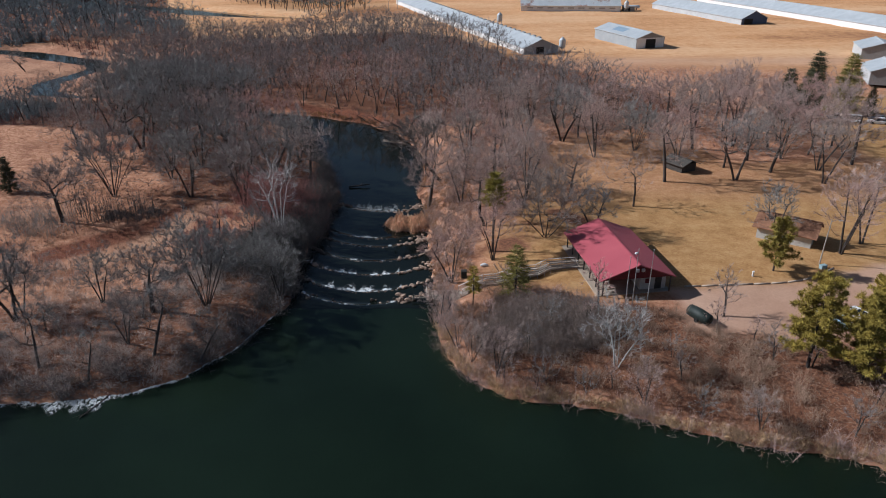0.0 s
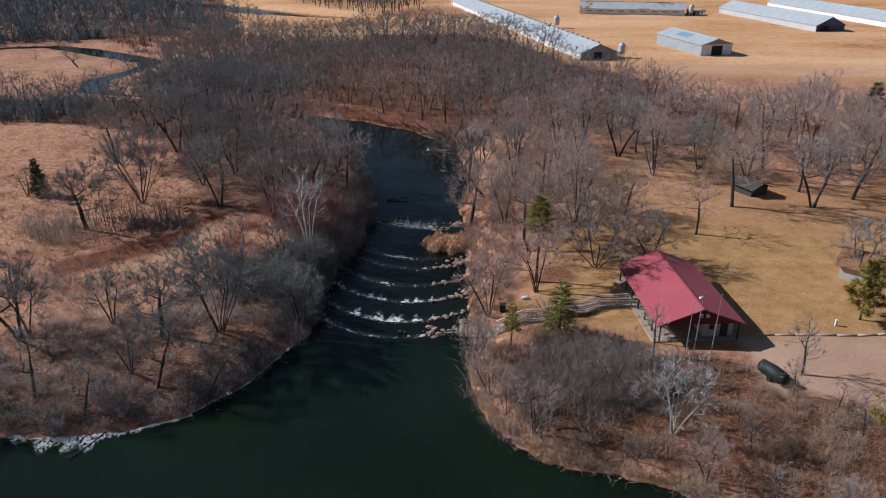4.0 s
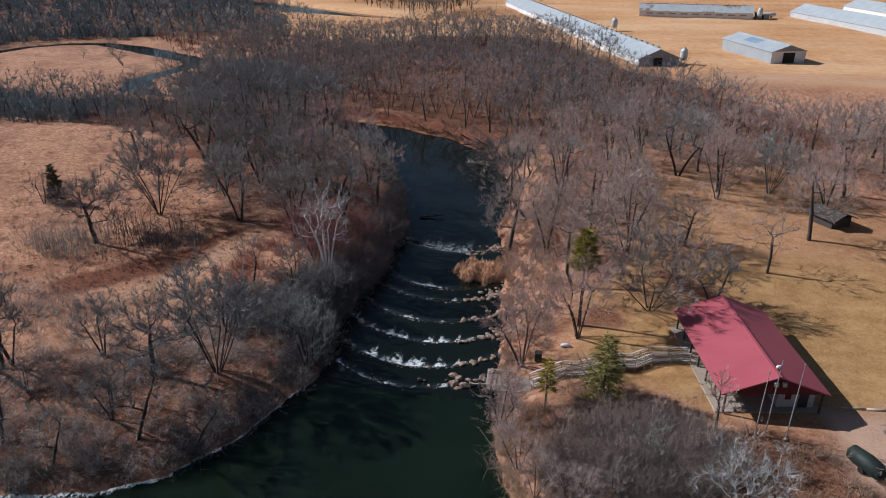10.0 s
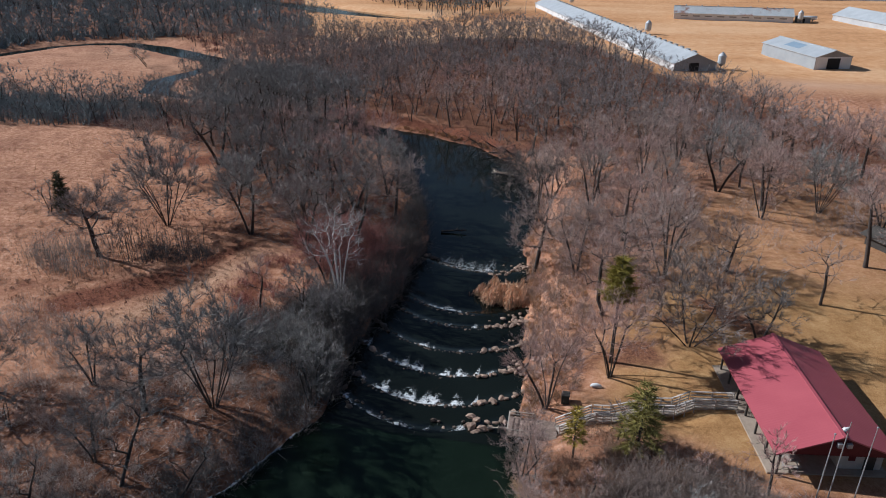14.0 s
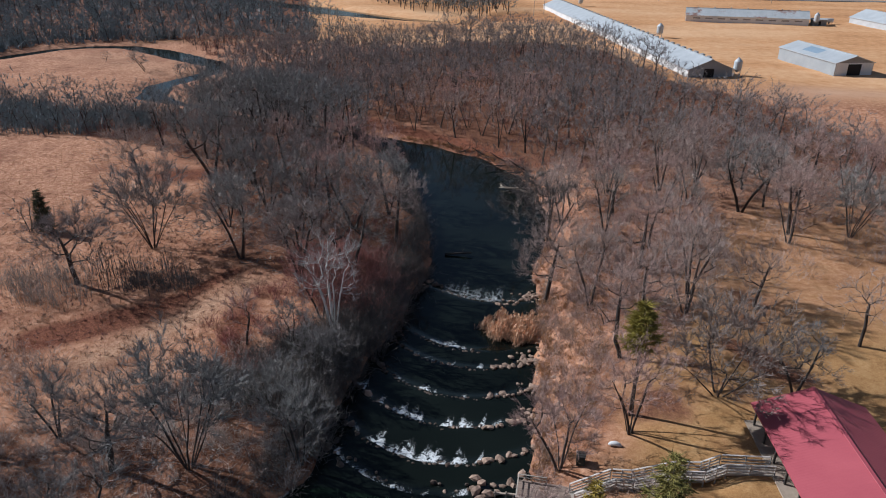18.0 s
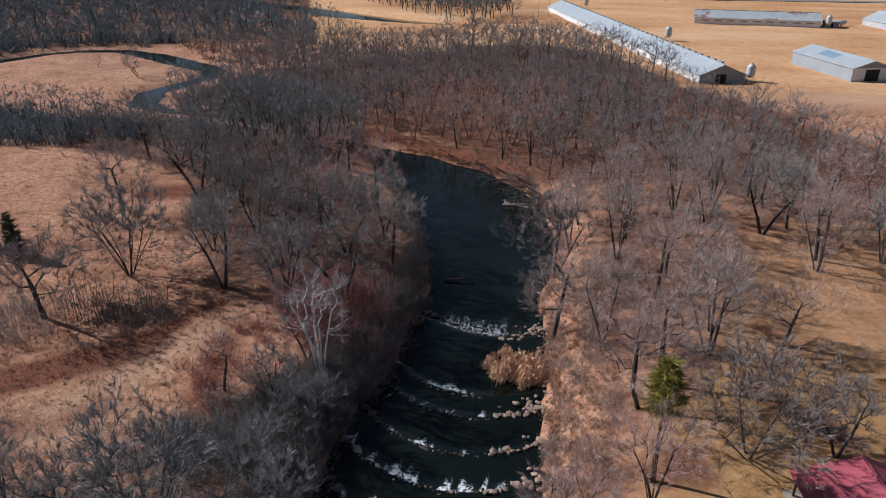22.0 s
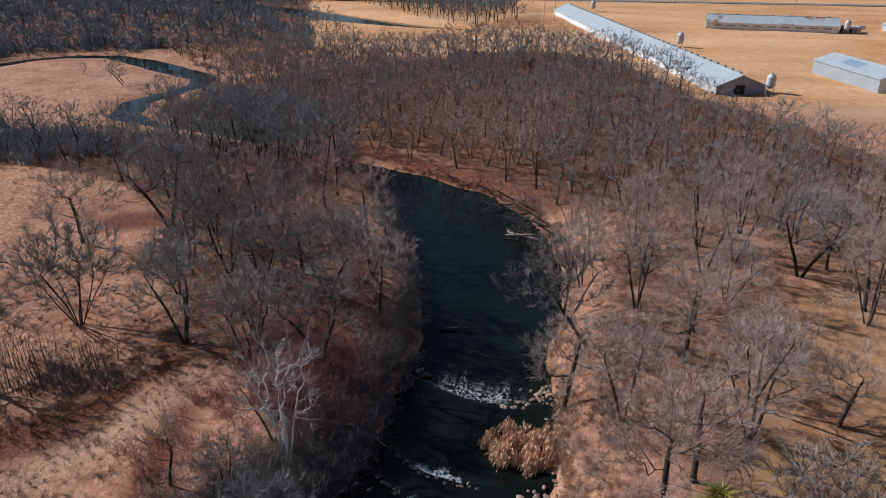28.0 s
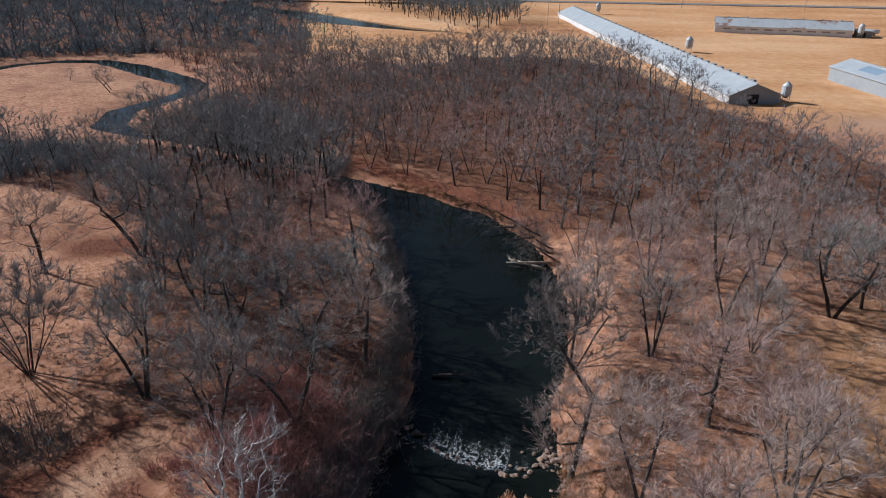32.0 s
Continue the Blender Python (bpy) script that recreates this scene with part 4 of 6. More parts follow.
for x, y in scatter(BANK_LEFT, 5.6, 28, 34, 0.6):
    plant((SAPLING2, NEAR[7], NEAR[3], FAN, DEAD)[rnd.randrange(5)], x, y, rnd.uniform(0.55, 0.8), label="bare young tree on the lake bank")
for x, y, size in ((-1.2, 82.4, 0.62), (-0.6, 79.5, 0.75), (0.4, 76.6, 0.6), (1.6, 73.0, 0.7), (3.4, 69.6, 0.6), (6.2, 66.6, 0.72), (10.5, 64.4, 0.6), (16.0, 63.6, 0.66), (22.0, 61.5, 0.6), (27.5, 59.0, 0.75), (33.0, 57.0, 0.6)):
    plant((SAPLING2, NEAR[6])[rnd.randrange(2)], x, y, size * rnd.choice((0.8, 0.75)), tilt=rnd.uniform(-8, 8), label="bare young tree at the lake's edge")
for x, y in scatter(BANK_RIGHT, 3.8, 32, 35, 0.8):
    if not (16 < x < 34 and y > 76):
        plant((SAPLING, SAPLING2)[rnd.randrange(2)], x, y, rnd.uniform(0.45, 0.75), label="bare young tree in the shore thicket")


def tree_mass(spots, kinds, names, twig, bark="bark"):
    """The many trees of the bend and the back of the wood, as one mesh of trunks and one of twigs."""
    for slot, (name, label) in enumerate(names):
        r = random.Random(77)
        vs, fs, o = [], [], 0
        cache = []
        for kind in kinds:
            me = kind[slot]
            co = np.empty(len(me.vertices) * 3)
            me.vertices.foreach_get("co", co)
            cache.append((co.reshape(-1, 3), [tuple(p.vertices) for p in me.polygons]))
        for x, y, size in spots:
            co, faces = cache[r.randrange(len(cache))]
            a = r.uniform(0, 2 * math.pi)
            c, s = math.cos(a) * size, math.sin(a) * size
            q = np.stack([co[:, 0] * c - co[:, 1] * s + x, co[:, 0] * s + co[:, 1] * c + y, co[:, 2] * size + ground_z(x, y)], 1)
            vs.append(q)
            fs.extend(tuple(i + o for i in f) for f in faces)
            o += len(co)
        me = bpy.data.meshes.new(name)
        me.from_pydata(np.concatenate(vs).tolist(), [], fs)
        me.materials.append(M[bark] if slot == 0 else M[twig])
        tagged(new(name, me), label, "woods", kind="stuff")


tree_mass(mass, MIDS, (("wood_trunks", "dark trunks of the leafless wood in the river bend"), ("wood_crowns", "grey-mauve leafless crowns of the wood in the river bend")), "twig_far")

tree_mass(mass_left, MIDS, (("left_wood_trunks", "dark trunks of the leafless wood on the meadow side"), ("left_wood_crowns", "leafless crowns of the wood on the meadow side, greyed for haze")), "twig_hazy")

# ---- far woods, uncountable ----
FAR_WOODS = [(-520, 262), (-268, 272), (-247, 300), (-238, 322), (-214, 334), (-194, 331), (-160, 352), (-124, 346), (-140, 372), (-136, 392), (-162, 420), (-160, 446), (-192, 480), (-200, 520), (-228, 560), (-240, 640), (-640, 640)]
FAR_GROVE = [(-84, 447), (-60, 440), (-46, 440), (-54, 480), (-66, 540), (-110, 580), (-190, 600), (-160, 530), (-108, 470)]
MEADOW_WOODS = [(-330, 150), (-250, 200), (-200, 207), (-150, 208), (-118, 206), (-100, 198), (-118, 180), (-200, 172)]
FAR_EDGE = [(-460, 255), (-272, 266), (-247, 298), (-240, 320), (-214, 333), (-194, 330), (-190, 344), (-222, 350), (-256, 338), (-270, 305), (-290, 292), (-460, 285)]
spots = [(x, y, rnd.uniform(0.9, 1.2)) for x, y in scatter(FAR_EDGE, 4.6, 150, 44, 0.3)]
FRINGE = [(-124, 346), (-148, 400), (-182, 478), (-240, 640)]
spots += [(x, y, rnd.uniform(1.2, 1.55) * (0.5 + 0.5 * min(1.0, float(seg_dist(np.array([x]), np.array([y]), FRINGE, False)[0]) / 30.0))) for x, y in scatter(FAR_WOODS, 9.0, 560, 41, 1.5)]
spots += [(x, y, rnd.uniform(0.35, 0.75)) for x, y in scatter([(-124, 346), (-104, 344), (-116, 380), (-160, 455), (-182, 478), (-148, 400)], 6.5, 34, 45, 3.0)]
spots += [(x, y, rnd.uniform(0.95, 1.3)) for x, y in scatter(FAR_GROVE, 5.4, 190, 42, 2.0)]
spots += [(x, y, rnd.uniform(0.6, 0.8) if x > -150 else rnd.uniform(0.8, 1.05)) for x, y in scatter(MEADOW_WOODS, 5.0, 210, 43, 1.0)]
tree_mass(spots, FAR, (("far_wood_trunks", "thin dark trunks of the distant woods"), ("far_wood_crowns", "distant leafless woods beyond the river bend, tinted blue-grey for haze")), "twig_distant_haze", "bark")
for x, y, size in ((-161, 269, 0.95), (-163.5, 273, 0.85), (-187, 282, 0.5), (-149, 271, 0.45)):
    plant(DEAD, x, y, size, None, 0, "bare dead tree on the far river meadow")

# ---- shrubs, dry grass and reeds ----
def shrub_mass(name, places, size, stems, width, mat, label, category="shrubs", splay=0.5):
    r = np.random.default_rng(len(places) * 7 + stems)
    a, b, w = [], [], []
    for x, y in places:
        s = size * r.uniform(0.55, 1.3)
        z = ground_z(x, y)
        n = int(stems * r.uniform(0.7, 1.3))
        base = np.array([x, y, z - 0.05]) + r.normal(0, 0.22 * s, (n, 3)) * [1, 1, 0]
        d = r.normal(0, splay, (n, 3)) + [0, 0, 1.0]
        d /= np.linalg.norm(d, axis=1, keepdims=True)
        tip = base + d * s * r.uniform(0.6, 1.15, (n, 1))
        a.append(base)
        b.append(tip)
        w.append(np.full(n, width * 1.6))
        for _ in range(3):
            f = r.uniform(0.3, 0.95, (n, 1))
            m = base + (tip - base) * f
            e = d * 0.7 + r.normal(0, 0.7, (n, 3))
            a.append(m)
            b.append(m + e * s * r.uniform(0.18, 0.4, (n, 1)))
            w.append(np.full(n, width))
    ob = part(name, Mesh().slivers(np.concatenate(a), np.concatenate(b), np.concatenate(w)), mat)
    return tagged(ob, label, category, kind="stuff")


def places(poly, count, seed, clear=0.3):
    r = np.random.default_rng(seed)
    xs, ys = [p[0] for p in poly], [p[1] for p in poly]
    c = r.uniform((min(xs), min(ys)), (max(xs), max(ys)), (count * 6, 2))
    ok = inside(c[:, 0], c[:, 1], poly) & (shore(c[:, 0], c[:, 1]) > clear)
    return [tuple(map(float, p)) for p in c[ok][:count]]


THICKET = [(4, 71), (9, 69), (18, 70), (22, 74), (19, 79), (14, 80), (7, 79), (5, 75)]
shrub_mass("shore_thicket", places(THICKET, 210, 51), 2.4, 70, 0.021, M["thicket"], "dense grey-brown leafless thicket below the pavilion", splay=0.62)
shrub_mass("shore_shrubs", [p for p in places(BANK_RIGHT, 330, 52, -0.1) if not (18 < p[0] < 32 and p[1] > 77) and not (p[0] < 4 and p[1] > 82.5)], 1.7, 46, 0.023, M["shrub"], "leafless brown shrubs along the lake shore")
shrub_mass("bank_shrubs", places(BANK_LEFT, 430, 53, -0.1), 1.8, 44, 0.024, M["brush"], "leafless grey-brown shrubs on the lake bank")
shrub_mass("wood_shrubs", places(WOOD_LEFT, 420, 54, 0.1), 1.9, 22, 0.04, M["red_floor"], "reddish leafless undergrowth of the riverside wood")
# undergrowth carries the same blue-grey haze colour as the distant crowns
shrub_mass("far_undergrowth", places(FAR_WOODS, 2300, 65, 1.0) + places(FAR_EDGE, 320, 77, 0.2), 5.2, 8, 0.36, M["twig_distant_haze"], "leafless undergrowth of the distant woods, tinted blue-grey for haze")
shrub_mass("channel_brush", places([(-58, 206), (-75, 212), (-98, 219), (-116, 224), (-116, 230), (-98, 227), (-75, 219), (-58, 211)], 150, 80, -2.0), 3.6, 26, 0.07, M["twig_grey"], "grey bare brush overhanging the narrow river channel", splay=0.5)
shrub_mass("bend_brush", places([(-150, 303), (-122, 297), (-62, 338), (-80, 352), (-124, 350), (-190, 337)], 260, 79, 1.0), 2.6, 12, 0.1, M["red_floor"], "reddish bare brush beyond the river loop", splay=0.6)
shrub_mass("wood_saplings", places(WOOD_LEFT, 110, 68, 0.1), 4.0, 14, 0.04, M["twig_grey"], "grey bare saplings filling the riverside wood", splay=0.3)
shrub_mass("meadow_wood_saplings", places(MEADOW_WOODS, 1000, 69, 0.1), 4.2, 9, 0.14, M["twig_distant_haze"], "bare saplings filling the meadow wood, tinted blue-grey for haze", splay=0.3)
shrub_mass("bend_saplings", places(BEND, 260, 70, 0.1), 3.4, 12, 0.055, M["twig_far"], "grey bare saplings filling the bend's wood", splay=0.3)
shrub_mass("grove_shrubs", places(WOOD_FAR, 900, 55, 0.3), 2.0, 15, 0.05, M["red_floor"], "low reddish leafless undergrowth of the far grove")
shrub_mass("meadow_shrubs", places([(-68, 117), (-55, 118.5), (-50, 113), (-62, 109.5)], 120, 56), 4.6, 2, 0.07, M["shrub_dark"], "thicket of dark upright bare saplings in the meadow", "shrubs", 0.07)
shrub_mass("meadow_dark_brush", places([(-61, 111), (-51, 112.5), (-50, 116), (-56, 118), (-61, 116)], 80, 88), 1.3, 16, 0.035, M["shrub_dark"], "low dark brush under the bare saplings", "shrubs", 0.8)
shrub_mass("meadow_brush", places([(-78, 108), (-68, 104), (-60, 107), (-66, 113), (-76, 114)], 90, 58), 3.2, 9, 0.03, M["twig_grey"], "pale bare saplings at the meadow's edge", "shrubs", 0.14)
shrub_mass("slope_brush", places([(-70, 90), (-56, 84), (-48, 86), (-55, 94), (-68, 96)], 34, 59), 2.2, 24, 0.032, M["brush"], "grey bare brush on the grassy slope")
# dense dark stems here also paint the shade under the left-bank trees
shrub_mass("river_brush", places([(-31, 106), (-29, 92), (-21, 86), (-20, 100), (-21, 134), (-27, 140), (-27, 116)], 380, 60, -0.5), 2.7, 30, 0.034, M["shrub_dark"], "dark tangled brush on the river bank, darkened further for tree shade")
# added where the gully lies in shade; the dark stems deepen it
shrub_mass("gully_brush", places([(-37, 92), (-31, 90), (-26, 95), (-26, 106), (-31, 107), (-36, 100)], 110, 89), 2.4, 34, 0.034, M["shrub_dark"], "dark tangled brush that also stands in for shade in the gully", "shrubs", 0.6)
shrub_mass("russet_brush", places([(-44, 104), (-33, 96), (-31, 108), (-36, 118), (-42, 116)], 60, 63), 1.6, 22, 0.034, M["twig_red"], "russet bare brush on the slope")
shrub_mass("russet_thicket", places([(-38, 119), (-30, 112), (-23, 114), (-23, 124), (-31, 130), (-40, 130)], 120, 72), 3.6, 26, 0.03, M["twig_red"], "large russet bare thicket behind the birch")
shrub_mass("grove_brush", places([(-3, 100), (4, 98), (12, 108), (18, 124), (22, 140), (18, 150), (-2, 150)], 330, 73), 2.0, 22, 0.019, M["twig"], "fine pinkish bare brush on the river bank and under the trees", splay=0.6)
shrub_mass("grove_saplings", places([(18, 124), (40, 136), (60, 150), (60, 185), (30, 200), (0, 190), (0, 150), (18, 150)], 420, 90), 2.3, 18, 0.024, M["twig"], "fine pinkish bare saplings under the grove trees", splay=0.5)
shrub_mass("bank_tufts", places([(-4, 86), (3, 90), (5, 110), (5, 140), (-5, 140), (-4, 105)], 700, 67), 0.5, 14, 0.03, M["grass"], "tan and russet grass tufts on the river bank", "grass")
shrub_mass("bank_brush", places([(-3, 88), (4, 92), (5, 110), (3, 140), (-4, 140), (-4, 105)], 200, 64), 1.3, 20, 0.026, M["shrub"], "low bare brush on the river bank")
shrub_mass("meadow_tufts", places([(-75, 100), (-60, 92), (-44, 95), (-40, 116), (-52, 128), (-72, 140)], 420, 78), 0.38, 14, 0.03, M["red_floor"], "small russet tufts in the meadow", "grass", 0.8)
shrub_mass("meadow_low_brush", places([(-95, 118), (-76, 100), (-60, 94), (-44, 98), (-40, 116), (-52, 128), (-72, 140), (-90, 138)], 210, 76), 1.1, 18, 0.024, M["shrub"], "low brown brush scattered over the meadow", splay=0.7)


def edge_places(side, y0, y1, count, seed, far=2.2):
    r = np.random.default_rng(seed)
    x = r.uniform(-60, 8, count * 30)
    y = r.uniform(y0, y1, count * 30)
    d = shore(x, y)
    mid = np.interp(y, [60, 90, 140, 175, 200, 215], [-12, -12, -14, -20, -40, -60])
    ok = (d > 0.0) & (d < far) & ((x > mid) if side else (x < mid))
    return [(float(p), float(q)) for p, q in zip(x[ok][:count], y[ok][:count])]


shrub_mass("bank_shrubbery", edge_places(True, 84, 190, 170, 75, 2.4), 1.6, 24, 0.024, M["twig"], "pale bare shrubs along the river bank", "shrubs", 0.6)
shrub_mass("bank_grass", edge_places(True, 84, 205, 520, 61, 1.3), 0.75, 24, 0.034, M["grass"], "tan dry grass along the river bank", "grass")
shore_line = [(x, y) for x, y in places([(-3, 80), (-2, 74), (2, 66), (12, 60), (24, 55), (44, 49), (46, 54), (26, 60.5), (14, 64.5), (6, 68), (2, 78)], 900, 66, -0.15) if float(shore(np.array([x]), np.array([y]))[0]) < 0.9]
shrub_mass("shore_grass", shore_line, 0.95, 28, 0.034, M["straw"], "tan dry grass fringing the lake shore", "grass")
over = [(x, y) for x, y in places([(-4, 86), (-4, 74), (0, 64), (12, 58), (30, 53), (46, 47), (50, 54), (30, 60), (14, 66), (4, 74), (2, 86)], 700, 71, -0.5) if float(shore(np.array([x]), np.array([y]))[0]) < 1.3][:90]
shrub_mass("waterside_shrubs", over, 2.0, 26, 0.026, M["twig"], "pale bare shrubs leaning over the lake's edge", "shrubs", 0.7)
lake_edge = [(x, y) for x, y in places([(-20, 88), (-22, 76), (-31, 63), (-52, 58), (-90, 54), (-90, 64), (-52, 69), (-35, 74), (-28, 88)], 900, 74, -0.3) if float(shore(np.array([x]), np.array([y]))[0]) < 4.2][:250]
shrub_mass("lake_edge_brush", lake_edge, 2.1, 28, 0.024, M["shrub_dark"], "dark tangled brush at the lake's edge", "shrubs", 0.7)
shrub_mass("left_bank_shrubs", edge_places(False, 86, 200, 300, 62, 3.0), 2.6, 30, 0.036, M["shrub_dark"], "dark leafless shrubs overhanging the river", "shrubs")
reed_places = [(x, y) for x, y in rng.uniform((-11.2, 114.2), (-2.2, 122.4), (150, 2)) if ((x + 6.5) / 4.3) ** 2 + ((y - 118.2) / 3.6) ** 2 < rng.uniform(0.6, 1.0)][:74]
ra, rb, rw = [], [], []
for x, y in reed_places:
    n, tall = 56, rng.uniform(0.7, 1.9)
    base = np.array([x, y, -2.0]) + rng.normal(0, 0.34, (n, 3)) * [1, 1, 0]
    off = np.linalg.norm(base[:, :2] - [x, y], axis=1, keepdims=True)
    tip = base + rng.normal(0, 0.12, (n, 3)) + [0, 0, 1] * (tall * np.clip(1.15 - off, 0.3, 1.1) * rng.uniform(0.75, 1.15, (n, 1)))
    ra += [base, tip - [0, 0, 0.35]]
    rb += [tip, tip + rng.normal(0, 0.08, (n, 3)) + [0.12, 0, 0.12]]
    rw += [np.full(n, 0.05), np.full(n, 0.15)]
tagged(part("reed_bed", Mesh().slivers(np.concatenate(ra), np.concatenate(rb), np.concatenate(rw)), M["reed"]), "clump of tan dry reeds standing in the river", "reeds", kind="stuff")


def litter(name, poly, count, seed, lo, hi, up, width, mat, label, category):
    """Loose sticks or grass blades strewn over the ground."""
    r = np.random.default_rng(seed)
    xs, ys = [p[0] for p in poly], [p[1] for p in poly]
    c = r.uniform((min(xs), min(ys)), (max(xs), max(ys)), (count * 3, 2))
    ok = inside(c[:, 0], c[:, 1], poly) & (shore(c[:, 0], c[:, 1]) > 0.2)
    c = c[ok][:count]
    n = len(c)
    base = np.stack([c[:, 0], c[:, 1], height(c[:, 0], c[:, 1]) + 0.03], 1)
    d = r.normal(0, 1, (n, 3))
    d[:, 2] = np.abs(r.normal(up, 0.12, n))
    d[:, :2] *= (1 if up < 0.5 else 0.35)
    d /= np.linalg.norm(d, axis=1, keepdims=True)
    ob = part(name, Mesh().slivers(base, base + d * r.uniform(lo, hi, (n, 1)), r.uniform(0.6, 1.4, n) * width), mat)
    return tagged(ob, label, category, kind="stuff")


litter("wood_sticks", WOOD_LEFT, 16000, 81, 0.5, 2.2, 0.12, 0.06, M["twig_grey"], "fallen sticks on the wood's floor", "sticks")
litter("grove_sticks", [(-3, 118), (16, 122), (22, 146), (36, 164), (60, 166), (62, 190), (40, 240), (-10, 205), (-3, 160)], 14000, 82, 0.4, 1.6, 0.1, 0.045, M["shrub"], "fallen sticks on the grove's floor", "sticks")
litter("bank_sticks", BANK_LEFT, 16000, 83, 0.4, 1.6, 0.15, 0.04, M["brush"], "fallen sticks on the lake bank", "sticks")
litter("shore_sticks", BANK_RIGHT, 8000, 84, 0.4, 1.3, 0.15, 0.03, M["shrub"], "fallen sticks and dead stems on the lake shore", "sticks")
MEADOW = [(-110, 80), (-46, 88), (-36, 100), (-44, 118), (-60, 135), (-75, 160), (-110, 176), (-130, 150)]
litter("meadow_grass", MEADOW, 15000, 85, 0.2, 0.5, 0.9, 0.06, M["grass"], "dry tan grass tufts in the meadow", "grass")


# ---- conifers ----
def conifer(seed, h, spread, tiers, per, needles, dense=0.12, bare=0.1, up=0.0):
    """Trunk with whorled boughs, and the boughs' needle sprays."""
    r = np.random.default_rng(seed)
    wood = Mesh().tube([(0, 0, -0.2), (r.normal(0, 0.05), 0, h * 0.5), (0, r.normal(0, 0.05), h)], [0.018 * h, 0.011 * h, 0.0], 6)
    a, b, w = [], [], []
    for t in range(tiers):
        f = bare + (1 - bare) * (t + 0.5 * r.random()) / tiers
        for k in range(per):
            ang = 2 * math.pi * (k + 0.5 * (t % 2)) / per + r.normal(0, 0.3)
            ln = spread * h * (1 - f) ** 0.8 * r.uniform(0.65, 1.2) + 0.15
            p0 = np.array([0, 0, f * h])
            d = np.array([math.cos(ang), math.sin(ang), -0.18 + 0.45 * f + up])
            p1 = p0 + d * ln
            wood.tube([p0, p1], [0.006 * h * (1 - f) + 0.008, 0.0], 3, False)
            n = max(5, int(needles * ln))
            g = r.uniform(0.25, 1.0, (n, 1))
            base = p0 + (p1 - p0) * g + r.normal(0, 0.05, (n, 3))
            e = d * 0.7 + r.normal(0, 0.75, (n, 3)) * [1, 1, 0.6]
            a.append(base)
            b.append(base + e * dense * h ** 0.6)
            w.append(np.full(n, 0.085))
    return wood, Mesh().slivers(np.concatenate(a), np.concatenate(b), np.concatenate(w))


def conifer_kind(mat, *args, **kw):
    wood, crown = conifer(*args, **kw)
    return wood.data("trunk", M["bark"], True), crown.data("crown", M[mat])


SPRUCE = conifer_kind("needle", 71, 7.4, 0.36, 14, 7, 34, 0.13)
SPRUCE_DARK = conifer_kind("needle_dark", 72, 7.2, 0.24, 18, 8, 40)
SPRUCE_TALL = conifer_kind("needle_dark", 73, 13.0, 0.27, 22, 9, 30, 0.15)
SPRUCE_OLIVE = conifer_kind("needle", 79, 13.0, 0.29, 20, 9, 34, 0.15)


def pine(seed, h, spread, limbs, mat):
    """An open pine: irregular boughs that carry rounded tufts of needles."""
    r = np.random.default_rng(seed)
    wood = Mesh().tube([(0, 0, -0.2), (r.normal(0, 0.1), r.normal(0, 0.1), h * 0.45), (r.normal(0, 0.15), 0, h * 0.97)], [0.019 * h, 0.013 * h, 0.0], 7, False)
    a, b, w = [], [], []
    for k in range(limbs):
        f = 0.2 + 0.78 * (k + r.uniform(0, 0.9)) / limbs
        ang = k * 2.4 + r.normal(0, 0.35)
        ln = spread * h * (1.08 - f) ** 0.62 * r.uniform(0.6, 1.15)
        p0 = np.array([0, 0, f * h])
        d = np.array([math.cos(ang), math.sin(ang), -0.05 + 0.5 * f])
        p1, p2 = p0 + d * ln * 0.6, p0 + d * ln + np.array([0, 0, 0.12 * ln])
        wood.tube([p0, p1, p2], [0.007 * h * (1.1 - f) + 0.01, 0.02, 0.0], 4, False)
        for q in range(int(5 + 4.2 * ln)):
            g = r.uniform(0.3, 1.05)
            c = p0 + (p2 - p0) * g + r.normal(0, 0.22, 3) * [1, 1, 0.6] * (0.5 + ln * 0.35)
            n = 40
            e = r.normal(size=(n, 3)) + [0, 0, 0.35]
            e /= np.linalg.norm(e, axis=1, keepdims=True)
            size = r.uniform(0.38, 0.7)
            base = c + e * 0.12 * size
            a.append(base)
            b.append(base + e * size * r.uniform(0.6, 1.1, (n, 1)))
            w.append(np.full(n, 0.075))
    return wood.data("trunk", M["bark"], True), Mesh().slivers(np.concatenate(a), np.concatenate(b), np.concatenate(w)).data("crown", M[mat])


PINE = pine(74, 8.2, 0.38, 28, "needle_pine")
PINE_TALL = pine(75, 11.5, 0.37, 46, "needle_pine")
PINE_SLIM = conifer_kind("needle_pine", 76, 6.0, 0.26, 9, 6, 34, 0.12, 0.36, 0.15)

CEDAR = conifer_kind("needle_cedar", 77, 13.2, 0.26, 9, 8, 74, 0.11, 0.6, 0.25)


def evergreen(kind, x, y, size, label):
    return plant(kind, x, y, size, None, 0, label, "evergreens", "conifer")


plant(NEAR[4], 24.3, 103.5, 0.62, 10, 0, "small full leafless tree behind the pavilion")
evergreen(SPRUCE, 9.8, 83.2, 1.0, "dense green spruce beside the wooden ramp")
evergreen(PINE_SLIM, 3.9, 81.4, 1.0, "thin yellowish cedar at the foot of the ramp")
evergreen(SPRUCE_DARK, -84.5, 126.5, 1.0, "small dark spruce in the open meadow")
evergreen(PINE, 47.8, 89.2, 1.0, "spreading yellow-green pine on the lawn")
evergreen(PINE_TALL, 41.5, 65.5, 1.0, "large yellow-green pine by the lake shore")
evergreen(PINE_TALL, 46.0, 62.5, 0.95, "large yellow-green pine by the lake shore")
evergreen(PINE_TALL, 49.5, 67.5, 0.9, "large yellow-green pine by the gravel lot")
